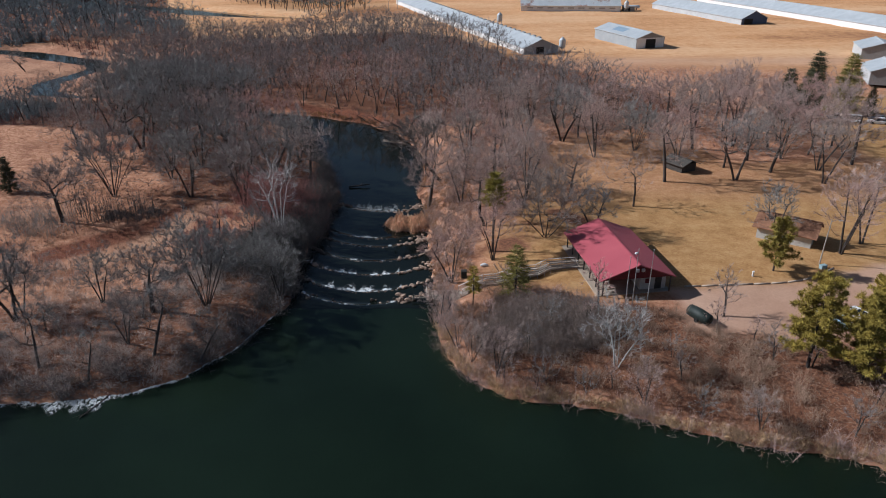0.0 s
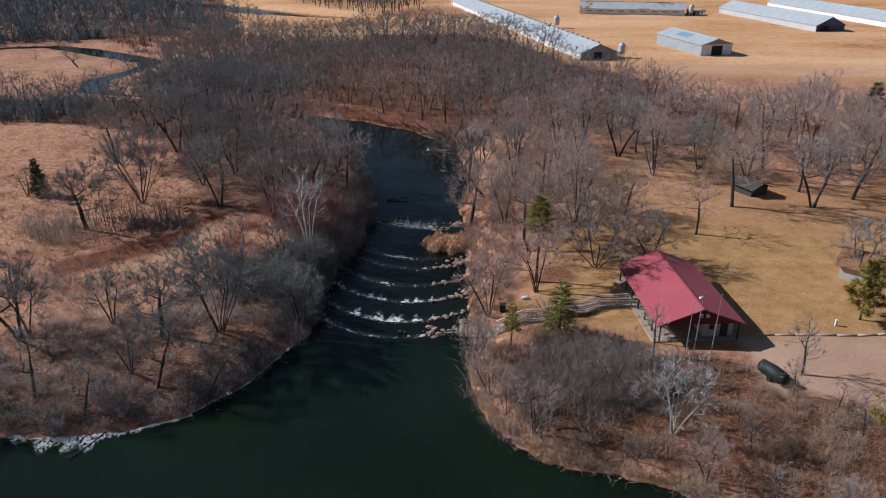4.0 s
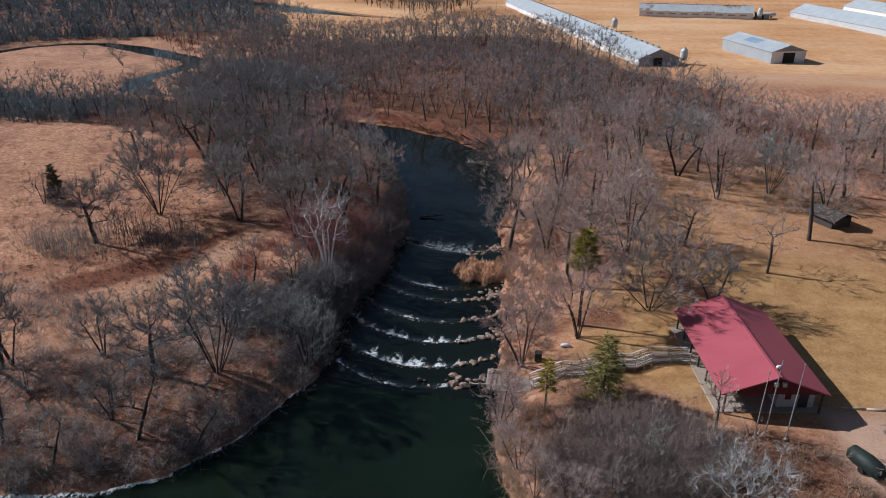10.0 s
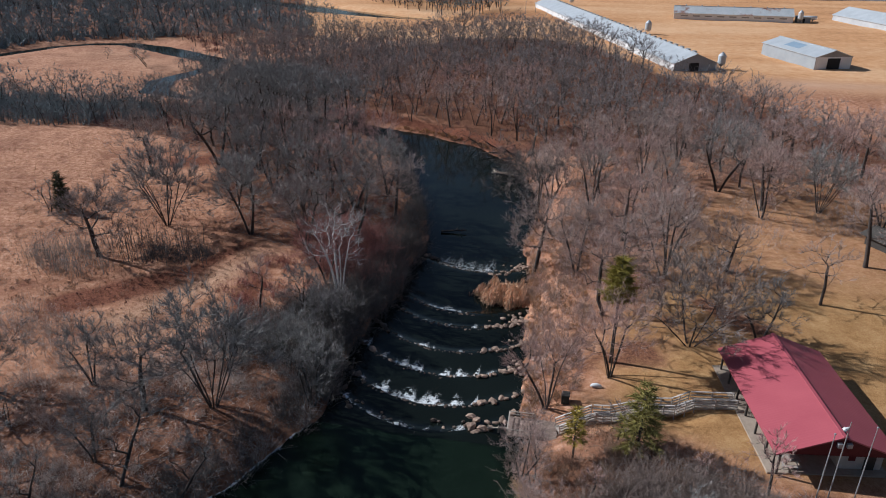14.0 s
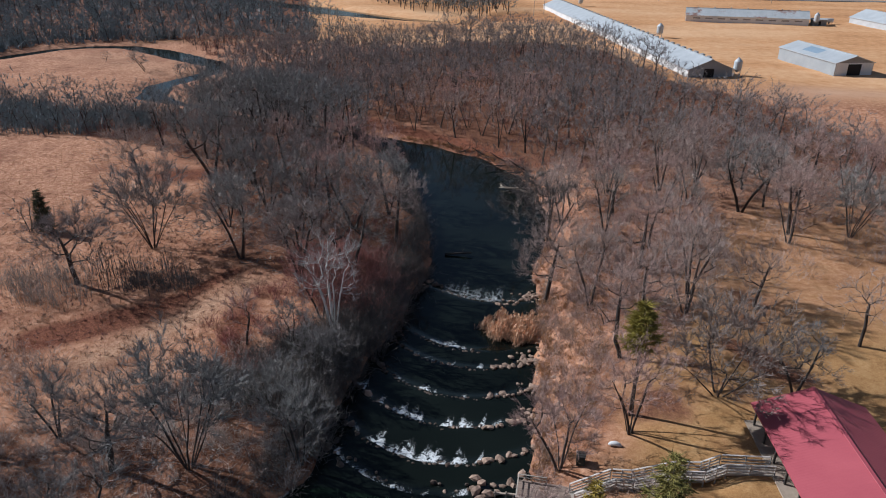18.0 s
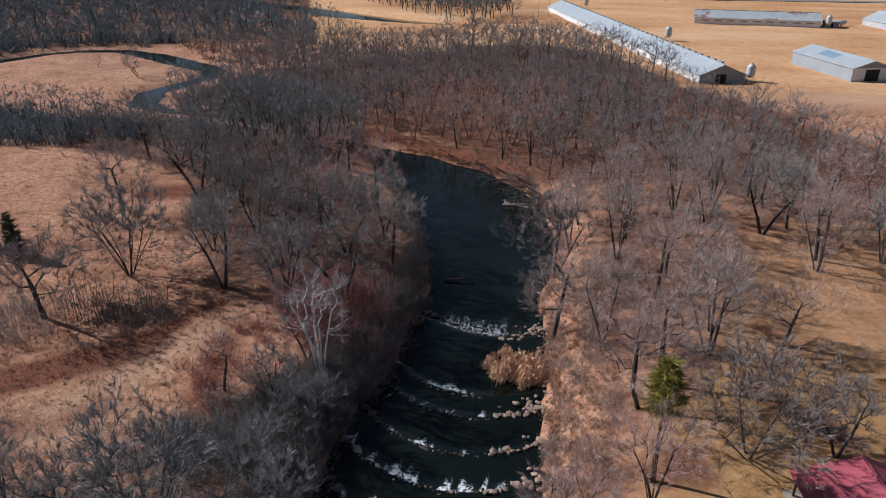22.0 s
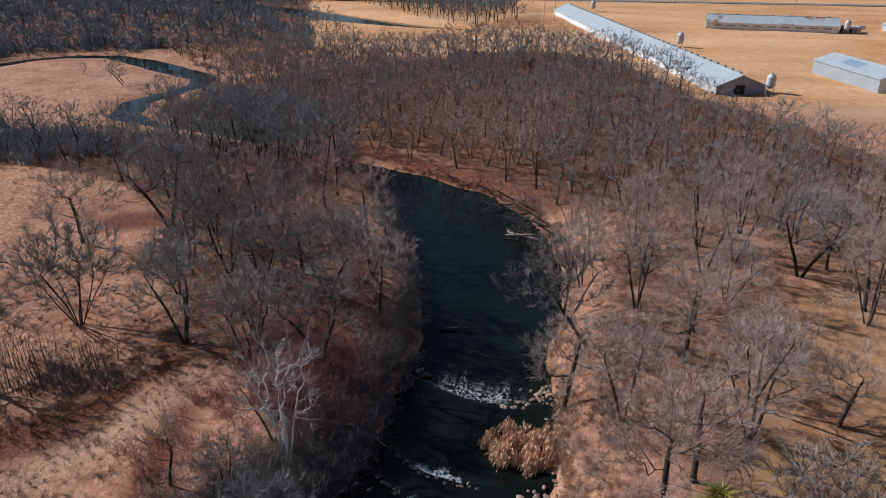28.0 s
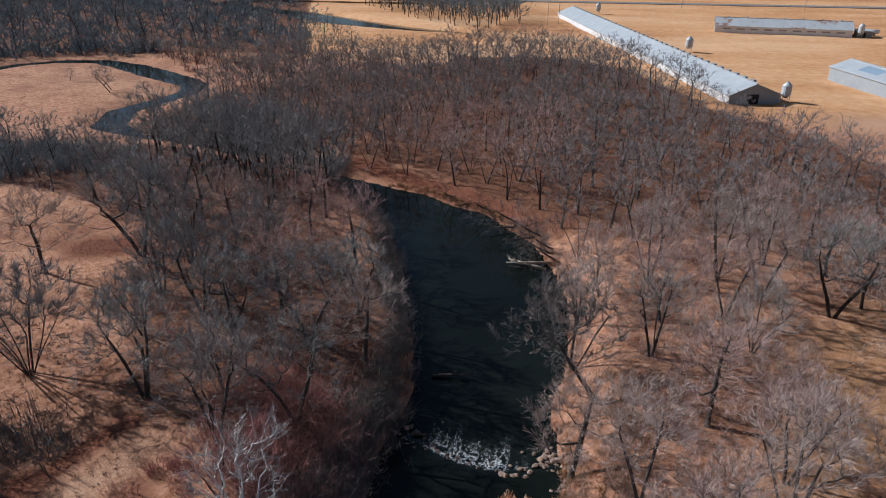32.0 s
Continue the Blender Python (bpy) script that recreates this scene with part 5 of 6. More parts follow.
evergreen(PINE_TALL, 54.0, 63.0, 0.95, "large yellow-green pine by the lake shore")
evergreen(SPRUCE_TALL, 103.5, 193.3, 1.3, "tall dark spruce near the parked cars")
evergreen(SPRUCE_OLIVE, 109.4, 187.0, 1.3, "tall spruce near the parked cars")
evergreen(SPRUCE_TALL, 117.0, 187.5, 0.6, "small spruce near the parked cars")
evergreen(SPRUCE_TALL, 88.0, 176.0, 1.05, "grey-green spruce among bare trees")
evergreen(SPRUCE_TALL, 95.0, 180.0, 0.95, "grey-green spruce among bare trees")
evergreen(CEDAR, 7.6, 97.5, 1.0, "bright yellow-green cedar among bare trees")

# ---- pavilion ----
PAV = pose(26.2, 82.2, 3.0, 0, 0, 8.0)
pav = thing("pavilion", PAV, "open-sided park pavilion with a red metal roof", "pavilion")
W, L, E, R = 5.35, 16.5, 2.5, 4.6
for s in (-1, 1):
    m = Mesh()
    t = 0.14
    ridge, eave = (0, R), (s * W, E)
    v = []
    for y in (0.0, L):
        v += [(ridge[0], y, ridge[1]), (eave[0], y, eave[1]), (eave[0], y, eave[1] - t), (ridge[0], y, ridge[1] - t)]
    f = [(0, 1, 2, 3), (4, 7, 6, 5), (0, 4, 5, 1), (2, 6, 7, 3), (1, 5, 6, 2), (0, 3, 7, 4)]
    m.add(v, f)
    part("roof_panel", m, M["red_roof"], pav, "red standing-seam roof slope")
part("ridge_cap", Mesh().beam((0, -0.02, R + 0.02), (0, L + 0.02, R + 0.02), 0.36, 0.06, 0.02), M["red_roof"], pav)
for y in (0.12, L - 0.12):
    m = Mesh()
    a = [(-W + 0.5, E + 0.05), (W - 0.5, E + 0.05), (0, R - 0.18)]
    v = [(p[0], y - 0.05, p[1]) for p in a] + [(p[0], y + 0.05, p[1]) for p in a]
    m.add(v, [(0, 1, 2), (5, 4, 3), (0, 3, 4, 1), (1, 4, 5, 2), (2, 5, 3, 0)])
    part("gable", m, M["red_paint"], pav, "dark red painted gable")
for s in (-1, 1):
    part("eave_beam", Mesh().beam((s * (W - 0.6), 0.2, E - 0.05), (s * (W - 0.6), L - 0.2, E - 0.05), 0.16, 0.26, 0.02), M["wood_dark"], pav)
    for k in range(7):
        y = 0.35 + k * (L - 0.7) / 6
        part("post", Mesh().box((s * (W - 0.6) - 0.09, y - 0.09, 0.1), (s * (W - 0.6) + 0.09, y + 0.09, E - 0.1), None, 0.015), M["wood_dark"], pav)
for k in range(6):
    y = 0.35 + k * (L - 0.7) / 5
    part("tie_beam", Mesh().beam((-W + 0.6, y, E + 0.02), (W - 0.6, y, E + 0.02), 0.1, 0.2), M["wood_dark"], pav)
part("slab", Mesh().box((-W - 0.1, 0.45, -0.35), (W - 0.3, L + 0.4, 0.1), None, 0.03), M["concrete"], pav, "pale concrete floor slab with a walkway")
room = part("store_room", Mesh().box((0.9, 1.3, 0.1), (W - 0.75, 6.8, E - 0.05), None, 0.02), M["block_wall"], pav, "pale painted block store room")
part("door", Mesh().box((3.0, 1.22, 0.1), (3.95, 1.297, 2.1), None, 0.01), M["wood_dark"], room, "dark door")
part("notice_panel", Mesh().box((1.6, 1.24, 1.05), (2.2, 1.297, 1.75), None, 0.01), M["red_paint"], room, "small red notice panel")
for x in (-0.55, 0.25):
    part("loudspeaker", Mesh().box((x, -0.25, R - 1.0), (x + 0.42, 0.06, R - 0.55), None, 0.03), M["steel"], pav, "grey loudspeaker box under the gable")



def picnic_table(x, y, z, turn, label):
    t = thing("picnic_table", pose(x, y, z, 0, 0, turn), label, "table", "picnic tables under the roof")
    for k in range(5):
        part("tabletop_plank", Mesh().box((-0.9, -0.37 + k * 0.15, 0.72), (0.9, -0.23 + k * 0.15, 0.76), None, 0.008), M["wood"], t)
    for s in (-1, 1):
        for k in range(2):
            y0 = s * 0.72 + (k - 1) * 0.145
            part("bench_plank", Mesh().box((-0.9, y0, 0.42), (0.9, y0 + 0.135, 0.46), None, 0.008), M["wood"], t)
        part("crossbar", Mesh().beam((s * 0.62, -0.8, 0.39), (s * 0.62, 0.8, 0.39), 0.05, 0.08), M["steel"], t)
        for q in (-1, 1):
            part("leg", Mesh().beam((s * 0.62, q * 0.62, 0.0), (s * 0.62, q * 0.22, 0.72), 0.05, 0.07), M["steel"], t)
    return t


first = None
for k in range(6):
    for x in (-3.3, -0.6):
        p = PAV @ Vector((x, 1.5 + 2.6 * k, 0.1))
        if k < 3 and x > -1:
            continue
        if first is None:
            first = picnic_table(p.x, p.y, p.z, 8, "weathered wooden picnic table on the pavilion floor")
        else:
            copy_thing(first, pose(p.x, p.y, p.z, 0, 0, 8))

# flagpoles and the lamp
for i, (x, y, h) in enumerate(((23.7, 78.6, 7.5), (26.6, 78.8, 8.4))):
    z = ground_z(x, y)
    t = thing("flagpole", pose(x, y, z), "bare pale metal flagpole in front of the pavilion", "flagpole", "flagpoles")
    part("pole", Mesh().tube([(0, 0, -0.1), (0, 0, h * 0.5), (0, 0, h)], [0.06, 0.05, 0.03], 8), M["steel"], t)
    part("finial", Mesh().tube([(0, 0, h), (0, 0, h + 0.06), (0, 0, h + 0.16), (0, 0, h + 0.2)], [0.03, 0.08, 0.08, 0.0], 8), M["steel"], t)
    part("footing", Mesh().tube([(0, 0, -0.1), (0, 0, 0.12)], [0.2, 0.18], 10), M["concrete"], t)
t = thing("lamp_post", pose(24.7, 78.9, ground_z(24.7, 78.9)), "tall slim lamp post with a white floodlight", "lamp")
part("pole", Mesh().tube([(0, 0, -0.1), (0, 0, 4), (0, 0, 8.7)], [0.06, 0.05, 0.035], 8), M["steel"], t)
part("floodlight", Mesh().tube([(-0.05, 0, 8.1), (-0.3, -0.05, 8.0), (-0.42, -0.08, 7.9)], [0.09, 0.17, 0.15], 8), M["white_metal"], t, "white floodlight head")
part("footing", Mesh().tube([(0, 0, -0.1), (0, 0, 0.12)], [0.2, 0.18], 10), M["concrete"], t)


# ---- ramp and river deck ----
ramp = thing("wooden_ramp", pose(0, 0, 0), "weathered wooden boardwalk ramp with handrails to the river", "ramp")
RAMP = [(19.6, 91.2, 3.12), (15.35, 90.6, 3.12), (13.55, 89.85, 2.58), (11.4, 89.55, 2.54), (7.5, 88.25, 1.92), (5.8, 88.1, 1.88), (2.3, 86.6, 0.86)]
for i in range(len(RAMP) - 1):
    a, b = Vector(RAMP[i]), Vector(RAMP[i + 1])
    n = max(2, int((b - a).length / 0.3))
    side = (b - a).cross(Vector((0, 0, 1))).normalized()
    for k in range(n):
        p = a.lerp(b, (k + 0.5) / n)
        d = (b - a).normalized() * 0.13
        part("deck_board", Mesh().beam(p - side * 0.57, p + side * 0.57, 0.31, 0.045, 0.006), M["wood"], ramp)
    for s in (-1, 1):
        o = side * (0.6 * s)
        part("stringer", Mesh().beam(a + o + Vector((0, 0, -0.15)), b + o + Vector((0, 0, -0.15)), 0.06, 0.26), M["wood"], ramp)
        part("top_rail", Mesh().beam(a + o + Vector((0, 0, 1.02)), b + o + Vector((0, 0, 1.02)), 0.17, 0.05, 0.01), M["rail_wood"], ramp)
        part("mid_rail", Mesh().beam(a + o + Vector((0, 0, 0.6)), b + o + Vector((0, 0, 0.6)), 0.05, 0.15, 0.01), M["rail_wood"], ramp)
        part("low_rail", Mesh().beam(a + o + Vector((0, 0, 0.25)), b + o + Vector((0, 0, 0.25)), 0.05, 0.15, 0.01), M["rail_wood"], ramp)
        np_ = max(2, int((b - a).length / 1.6))
        for k in range(np_ + (i == len(RAMP) - 2)):
            p = a.lerp(b, k / np_) + o
            g = min(ground_z(p.x, p.y) - 0.2, p.z - 0.3)
            part("post", Mesh().box((p.x - 0.05, p.y - 0.05, g), (p.x + 0.05, p.y + 0.05, p.z + 1.0), None, 0.01), M["rail_wood"], ramp)

deck = thing("fishing_deck", pose(-2.6, 84.9, 0.0, 0, 0, 1), "weathered brown plank deck at the water's edge above the weir", "deck")
for k in range(11):
    part("deck_board", Mesh().box((0.0, k * 0.272, 0.75), (5.0 - 0.05 * (k % 3), k * 0.272 + 0.258, 0.8), None, 0.006), M["deck_wood"], deck)
for x in (0.1, 2.2, 4.2):
    for y in (0.1, 2.85):
        part("pile", Mesh().tube([(x, y, -1.5), (x, y, 0.74)], [0.11, 0.11], 8), M["wood_dark"], deck)
for y, l in ((0.06, 3.0), (2.9, 2.6)):
    part("joist", Mesh().beam((0, y, 0.66), (4.9, y, 0.66), 0.08, 0.2), M["wood_dark"], deck)
    for x in (0.06, 0.5 * l, l):
        part("rail_post", Mesh().box((x - 0.045, y - 0.045, 0.5), (x + 0.045, y + 0.045, 1.5), None, 0.01), M["wood"], deck)
    part("handrail", Mesh().beam((0, y, 1.5), (l + 0.05, y, 1.5), 0.11, 0.05), M["wood"], deck)
    part("mid_rail", Mesh().beam((0, y, 1.15), (l + 0.05, y, 1.15), 0.04, 0.09), M["wood"], deck)
part("end_rail", Mesh().beam((0.06, 0.0, 1.505), (0.06, 2.95, 1.505), 0.11, 0.05), M["wood"], deck)
part("end_mid_rail", Mesh().beam((0.06, 0.0, 1.155), (0.06, 2.95, 1.155), 0.04, 0.09), M["wood"], deck)
part("outrigger", Mesh().beam((-2.0, 1.2, 0.45), (0.0, 1.2, 0.62), 0.16, 0.16), M["log"], deck, "pale log beam towards the rocks")
for x in (-1.9, -0.9):
    part("stake", Mesh().tube([(x, 1.2, -1.0), (x, 1.2, 0.8)], [0.08, 0.07], 6), M["log"], deck)

bin_ = thing("litter_bin", pose(2.9, 90.2, ground_z(2.9, 90.2)), "dark square litter bin on the bank", "bin")
part("body", Mesh().box((-0.4, -0.4, 0), (0.4, 0.4, 1.0), None, 0.05), M["dark_green"], bin_)
part("lid", Mesh().box((-0.44, -0.44, 1.0), (0.44, 0.44, 1.12), None, 0.04), M["wood_dark"], bin_)


# ---- weirs: rocks and white water ----
def rock_mesh(seed):
    r = np.random.default_rng(seed)
    bm = bmesh.new()
    bmesh.ops.create_icosphere(bm, subdivisions=1, radius=0.5)
    sc = r.uniform(0.7, 1.15, 3) * [1.15, 0.95, 0.75]
    for v in bm.verts:
        k = 1 + r.normal(0, 0.11)
        v.co = Vector((v.co.x * sc[0] * k, v.co.y * sc[1] * k, v.co.z * sc[2] * k))
    me = bpy.data.meshes.new("rock")
    bm.to_mesh(me)
    bm.free()
    return me


ROCKS = {}
for mat in ("rock", "wet_rock"):
    ROCKS[mat] = []
    for s in range(6):
        me = rock_mesh(100 + s)
        me.materials.append(M[mat])
        ROCKS[mat].append(me)


def rock(parent, x, y, z, size, mat):
    ob = part("rock", ROCKS[mat][rnd.randrange(6)], None, parent)
    ob.matrix_basis = pose(x, y, z, rnd.uniform(-20, 20), rnd.uniform(-20, 20), rnd.uniform(0, 360)) @ Matrix.Scale(size, 4)
    return ob


def weir_x(wy):
    c = np.interp(wy, [r[1] for r in RIVER], [r[0] for r in RIVER])
    w = np.interp(wy, [r[1] for r in RIVER], [r[2] for r in RIVER])
    return c - w / 2, c + w / 2


foam = Mesh()
strength = []
for i, wy in enumerate(WEIRS_Y):
    x0, x1 = weir_x(wy + 2)
    weir = thing("rock_weir", pose(0, 0, 0), "curved line of boulders across the river with water spilling over", "weir", "rock weirs")
    n = (46, 40, 40, 44, 40, 18, 52)[i]
    for k in range(n):
        x = x0 + (x1 - x0) * (k + rnd.uniform(0.1, 0.9)) / n
        if i == 5:
            x = -19 + 9 * (k + rnd.uniform(0.1, 0.9)) / n
        y = wy + float(weir_dip(np.array(x))) + rnd.uniform(-0.35, 0.35) + (rnd.uniform(-0.6, 1.8) if i in (0, 6) else 0)
        z = -2.4 / 7 * i
        edge = x > x1 - 5.5 or x < x0 + 3
        size = rnd.uniform(0.45, 0.8) * (1.15 if edge else 0.85)
        rock(weir, x, y, z + (0.06 if edge else -0.10) - (0.12 if i in (0, 6) else 0), size, "rock" if (x > x1 - 5.5) or rnd.random() < 0.08 else "wet_rock")
    # spill below the stones, in clusters (place along the weir, spread, count)
    spills = (((-20.5, 0.9, 40), (-17.0, 1.6, 60), (-13.5, 1.2, 40), (-8.0, 1.6, 50)),
              ((-20.3, 0.5, 16), (-17.2, 0.8, 45), (-14.5, 1.2, 75), (-11.5, 1.2, 80), (-8.6, 0.7, 38), (-4.8, 0.5, 8)),
              ((-22.0, 0.6, 40), (-20.3, 0.4, 18), (-16.6, 0.9, 80), (-14.2, 0.7, 95), (-11.2, 0.35, 32), (-9.2, 0.7, 50), (-5.6, 0.4, 20)),
              ((-21.0, 0.7, 16), (-17.5, 0.5, 18), (-14.8, 0.9, 55), (-11.0, 1.5, 18), (-6.5, 0.8, 12)),
              ((-19.5, 1.0, 14), (-15.5, 1.2, 40), (-12.0, 1.5, 22)),
              ((-15.2, 1.3, 130), (-12.8, 1.1, 110), (-18.2, 0.8, 12)),
              ((-17.5, 1.6, 70), (-14.0, 1.8, 130), (-10.5, 1.4, 85), (-7.8, 0.8, 26)))[i]
    xs = np.arange(x0 + 0.3, x1 - 0.2, 0.13)
    push = sum(min(1.0, count / spread_x / 90 + 0.25) * np.exp(-0.5 * ((xs - cx0) / spread_x) ** 2) for cx0, spread_x, count in spills)
    trickle = 0.8 * np.clip(np.sin(xs * 2.7 + 1.3 * i) * np.sin(xs * 1.1 + 2.1 * i) + 0.25, 0, 1) * (xs > x0 + 2) * (xs < x1 - 4) * (i not in (5, 6))
    push = np.maximum(push, trickle)
    push = np.clip(push * (1.05 + 0.3 * np.sin(xs * 1.9 + i) * np.sin(xs * 3.7 + 2 * i)), 0, 1)
    reach = (0.5 + (6.5 if i == 6 else 3.2 if i in (1, 2) else 2.1) * push) * (1 + 0.2 * np.sin(xs * 2.3 + 3 * i))
    rows = 11
    o = len(foam.v)
    for q in range(rows):
        f = q / (rows - 1)
        px = xs + 0.25 * f * np.sin(xs * 1.7 + i)
        py = wy + weir_dip(xs) - 0.15 + reach * f
        pz = river_z(px, py) + 0.035 + 0.10 * push * math.sin(math.pi * min(1.0, f * 2.2)) * (f < 0.45)
        foam.v.extend(zip(px.tolist(), py.tolist(), pz.tolist()))
        fall = min(1.0, f * 9) * ((1 - f) ** 0.8 if i != 6 else (1 - 0.6 * f) * (1 if f < 0.9 else 0.4))
        strength.extend((push * (0.68 if i == 6 else 1.12 if i in (1, 2) else 1.0) * fall).tolist())
    w = len(xs)
    foam.f.extend((o + q * w + k, o + q * w + k + 1, o + (q + 1) * w + k + 1, o + (q + 1) * w + k) for q in range(rows - 1) for k in range(w - 1))
spray = foam.data("white_water", M["foam"], True)
layer = spray.color_attributes.new("strength", "FLOAT_COLOR", "POINT")
layer.data.foreach_set("color", np.repeat(np.array(strength, np.float32), 4))
tagged(part("white_water", spray, None), "white broken water below the weirs", "water", kind="stuff")

pile = thing("rock_pile", pose(0, 0, 0), "pale boulders piled on the river bank", "rocks")
for k in range(110):
    c = rnd.choice(((-3.6, 111.0), (-4.2, 110.5), (-4.6, 127.5), (-5.0, 129.0), (-2.4, 104.5), (-2.0, 99.0), (-23.5, 127.5)))
    x, y = c[0] + rnd.gauss(0, 1.1), c[1] + rnd.gauss(0, 0.8)
    rock(pile, x, y, max(ground_z(x, y), float(level(np.array(y)))) + 0.08, rnd.uniform(0.35, 0.75), "rock")
for y in np.arange(92, 150, 0.55):
    c = np.interp(y, [r[1] for r in RIVER], [r[0] + r[2] / 2 for r in RIVER])
    if rnd.random() < (0.8 if 96 < y < 99 or 107 < y < 114 or 124 < y < 131 else 0.22):
        x = float(c) + rnd.gauss(0.0, 0.5)
        rock(pile, x, float(y), max(ground_z(x, y), float(level(np.array(y)))) + 0.05, rnd.uniform(0.3, 0.7), "rock")
for x, y, s in ((-6.3, 86.4, 1.1), (-6.0, 87.4, 1.15), (-5.1, 86.2, 1.0), (-4.4, 86.4, 0.8), (-6.6, 87.9, 0.9)):
    rock(pile, x, y, 0.15, s, "rock")

# ---- ice, logs and driftwood ----
ice, rime = Mesh(), []
edge = []
for a, b in zip(LAKE[20:27], LAKE[21:28]):
    a, b = Vector(a), Vector(b)
    n = max(2, int((b - a).length / 0.22))
    out = Vector((b.y - a.y, a.x - b.x)).normalized()
    for k in range(n):
        p = a.lerp(b, k / n)
        offs = np.linspace(-2.2, 2.2, 45)
        d = shore(p.x + out.x * offs, p.y + out.y * offs)
        c = float(offs[int(np.argmin(np.abs(d)))])
        edge.append((p + out * c, out))
for p, out in edge:
    wide = 0.5 + 2.9 * math.exp(-((p.x + 41.5) / 4.2) ** 2) + 0.5 * math.exp(-((p.x + 50.0) / 4.0) ** 2)
    thick = 0.80 + 0.05 * math.exp(-((p.x + 41.5) / 4.5) ** 2) + 0.14 * (-37 < p.x < -23)
    for q in range(7):
        f = q / 6
        at = p + out * (wide * (f - 0.12) * (1 + 0.5 * math.sin(p.x * 2.1) * math.sin(p.y * 3.3)))
        ice.v.append((at.x, at.y, 0.03 + 0.02 * math.sin(at.x * 5 + at.y * 3)))
        rime.append(thick * (1 - f) ** 0.35 * min(1, f * 6 + 0.35))
ice.f.extend((7 * k + q, 7 * k + q + 1, 7 * k + q + 8, 7 * k + q + 7) for k in range(len(edge) - 1) for q in range(6))
frozen = ice.data("shore_ice", M["foam"], True)
layer = frozen.color_attributes.new("strength", "FLOAT_COLOR", "POINT")
layer.data.foreach_set("color", np.repeat(np.array(rime, np.float32), 4))
tagged(part("shore_ice", frozen, None), "thin broken white ice along the lake shore", "ice", kind="stuff")


def fallen(x, y, z, length, turn, rad, label, mat="log", tilt=4):
    t = thing("fallen_log", pose(x, y, z, 0, 0, turn), label, "log", "fallen logs")
    tip = Vector((length, 0, math.tan(radians(tilt)) * length))
    part("trunk", Mesh().tube([(0, 0, 0), (length * 0.4, rnd.uniform(-0.2, 0.2), tip.z * 0.4), tip], [rad, rad * 0.8, rad * 0.4], 6), M[mat], t, smooth=True)
    m = Mesh()
    for k in range(7):
        f = rnd.uniform(0.4, 1.0)
        p = tip * f
        m.tube([p, p + Vector((rnd.uniform(0.2, 1.2), rnd.uniform(-1, 1), rnd.uniform(-0.1, 0.8))) * (0.25 * length)], [rad * 0.35, 0.0], 4, False)
    part("branches", m, M[mat], t)
    return t


fallen(-9.5, 172.5, -2.3, 6.5, 165, 0.3, "bleached fallen trunk lying in the river")
fallen(-8.8, 174.5, -2.0, 7.5, 200, 0.25, "fallen tree reaching from the bank into the river", "log")
fallen(-12.0, 184.0, -1.8, 7.0, 215, 0.22, "dark fallen tree at the river bend", "bark")
fallen(-15.5, 188.0, -1.9, 6.0, 205, 0.2, "dark fallen tree at the river bend", "bark")
fallen(-26.0, 199.0, -1.9, 5.0, 240, 0.18, "fallen tree at the river bend", "bark")
fallen(-8.5, 176.8, -1.6, 6.0, 150, 0.22, "tangled fallen tree on the bank", "bark")
fallen(-20.5, 140.0, -2.2, 4.5, 10, 0.2, "fallen trunk on the shaded bank", "bark")
fallen(-38.5, 64.5, 0.0, 4.5, 250, 0.12, "bare branch lying in the lake ice", "bark", 1)


# ---- farm buildings ----
def gabled(name, m, w, l, eave, ridge, wall, roof, end_wall, label, over=0.4):
    t = thing(name, m, label, "barn", "farm buildings")
    part("wall", Mesh().box((-w / 2, 0, -0.6), (-w / 2 + 0.2, l, eave), None), M[wall], t)
    part("wall", Mesh().box((w / 2 - 0.2, 0, -0.6), (w / 2, l, eave), None), M[wall], t)
    for y in (0.0, l - 0.2):
        a = [(-w / 2 + 0.2, -0.6), (w / 2 - 0.2, -0.6), (w / 2 - 0.2, eave - 0.05), (0, ridge - 0.15), (-w / 2 + 0.2, eave - 0.05)]
        part("end_wall", Mesh().add([(p[0], y, p[1]) for p in a] + [(p[0], y + 0.2, p[1]) for p in a],
             [(0, 1, 2, 3, 4), (9, 8, 7, 6, 5)] + [(k, k + 5, (k + 1) % 5 + 5, (k + 1) % 5) for k in range(5)]), M[end_wall], t)
    slope = (ridge - eave) / (w / 2)
    for s in (-1, 1):
        e = (s * (w / 2 + over), eave - slope * over)
        v = []
        for y in (-over, l + over):
            v += [(0, y, ridge), (e[0], y, e[1]), (e[0], y, e[1] - 0.15), (0, y, ridge - 0.15)]
        part("roof_panel", Mesh().add(v, [(0, 1, 2, 3), (4, 7, 6, 5), (0, 4, 5, 1), (2, 6, 7, 3), (1, 5, 6, 2), (0, 3, 7, 4)]), M[roof], t)
    part("ridge_cap", Mesh().beam((0, -over, ridge + 0.05), (0, l + over, ridge + 0.05), 0.6, 0.12), M[roof], t)
    return t


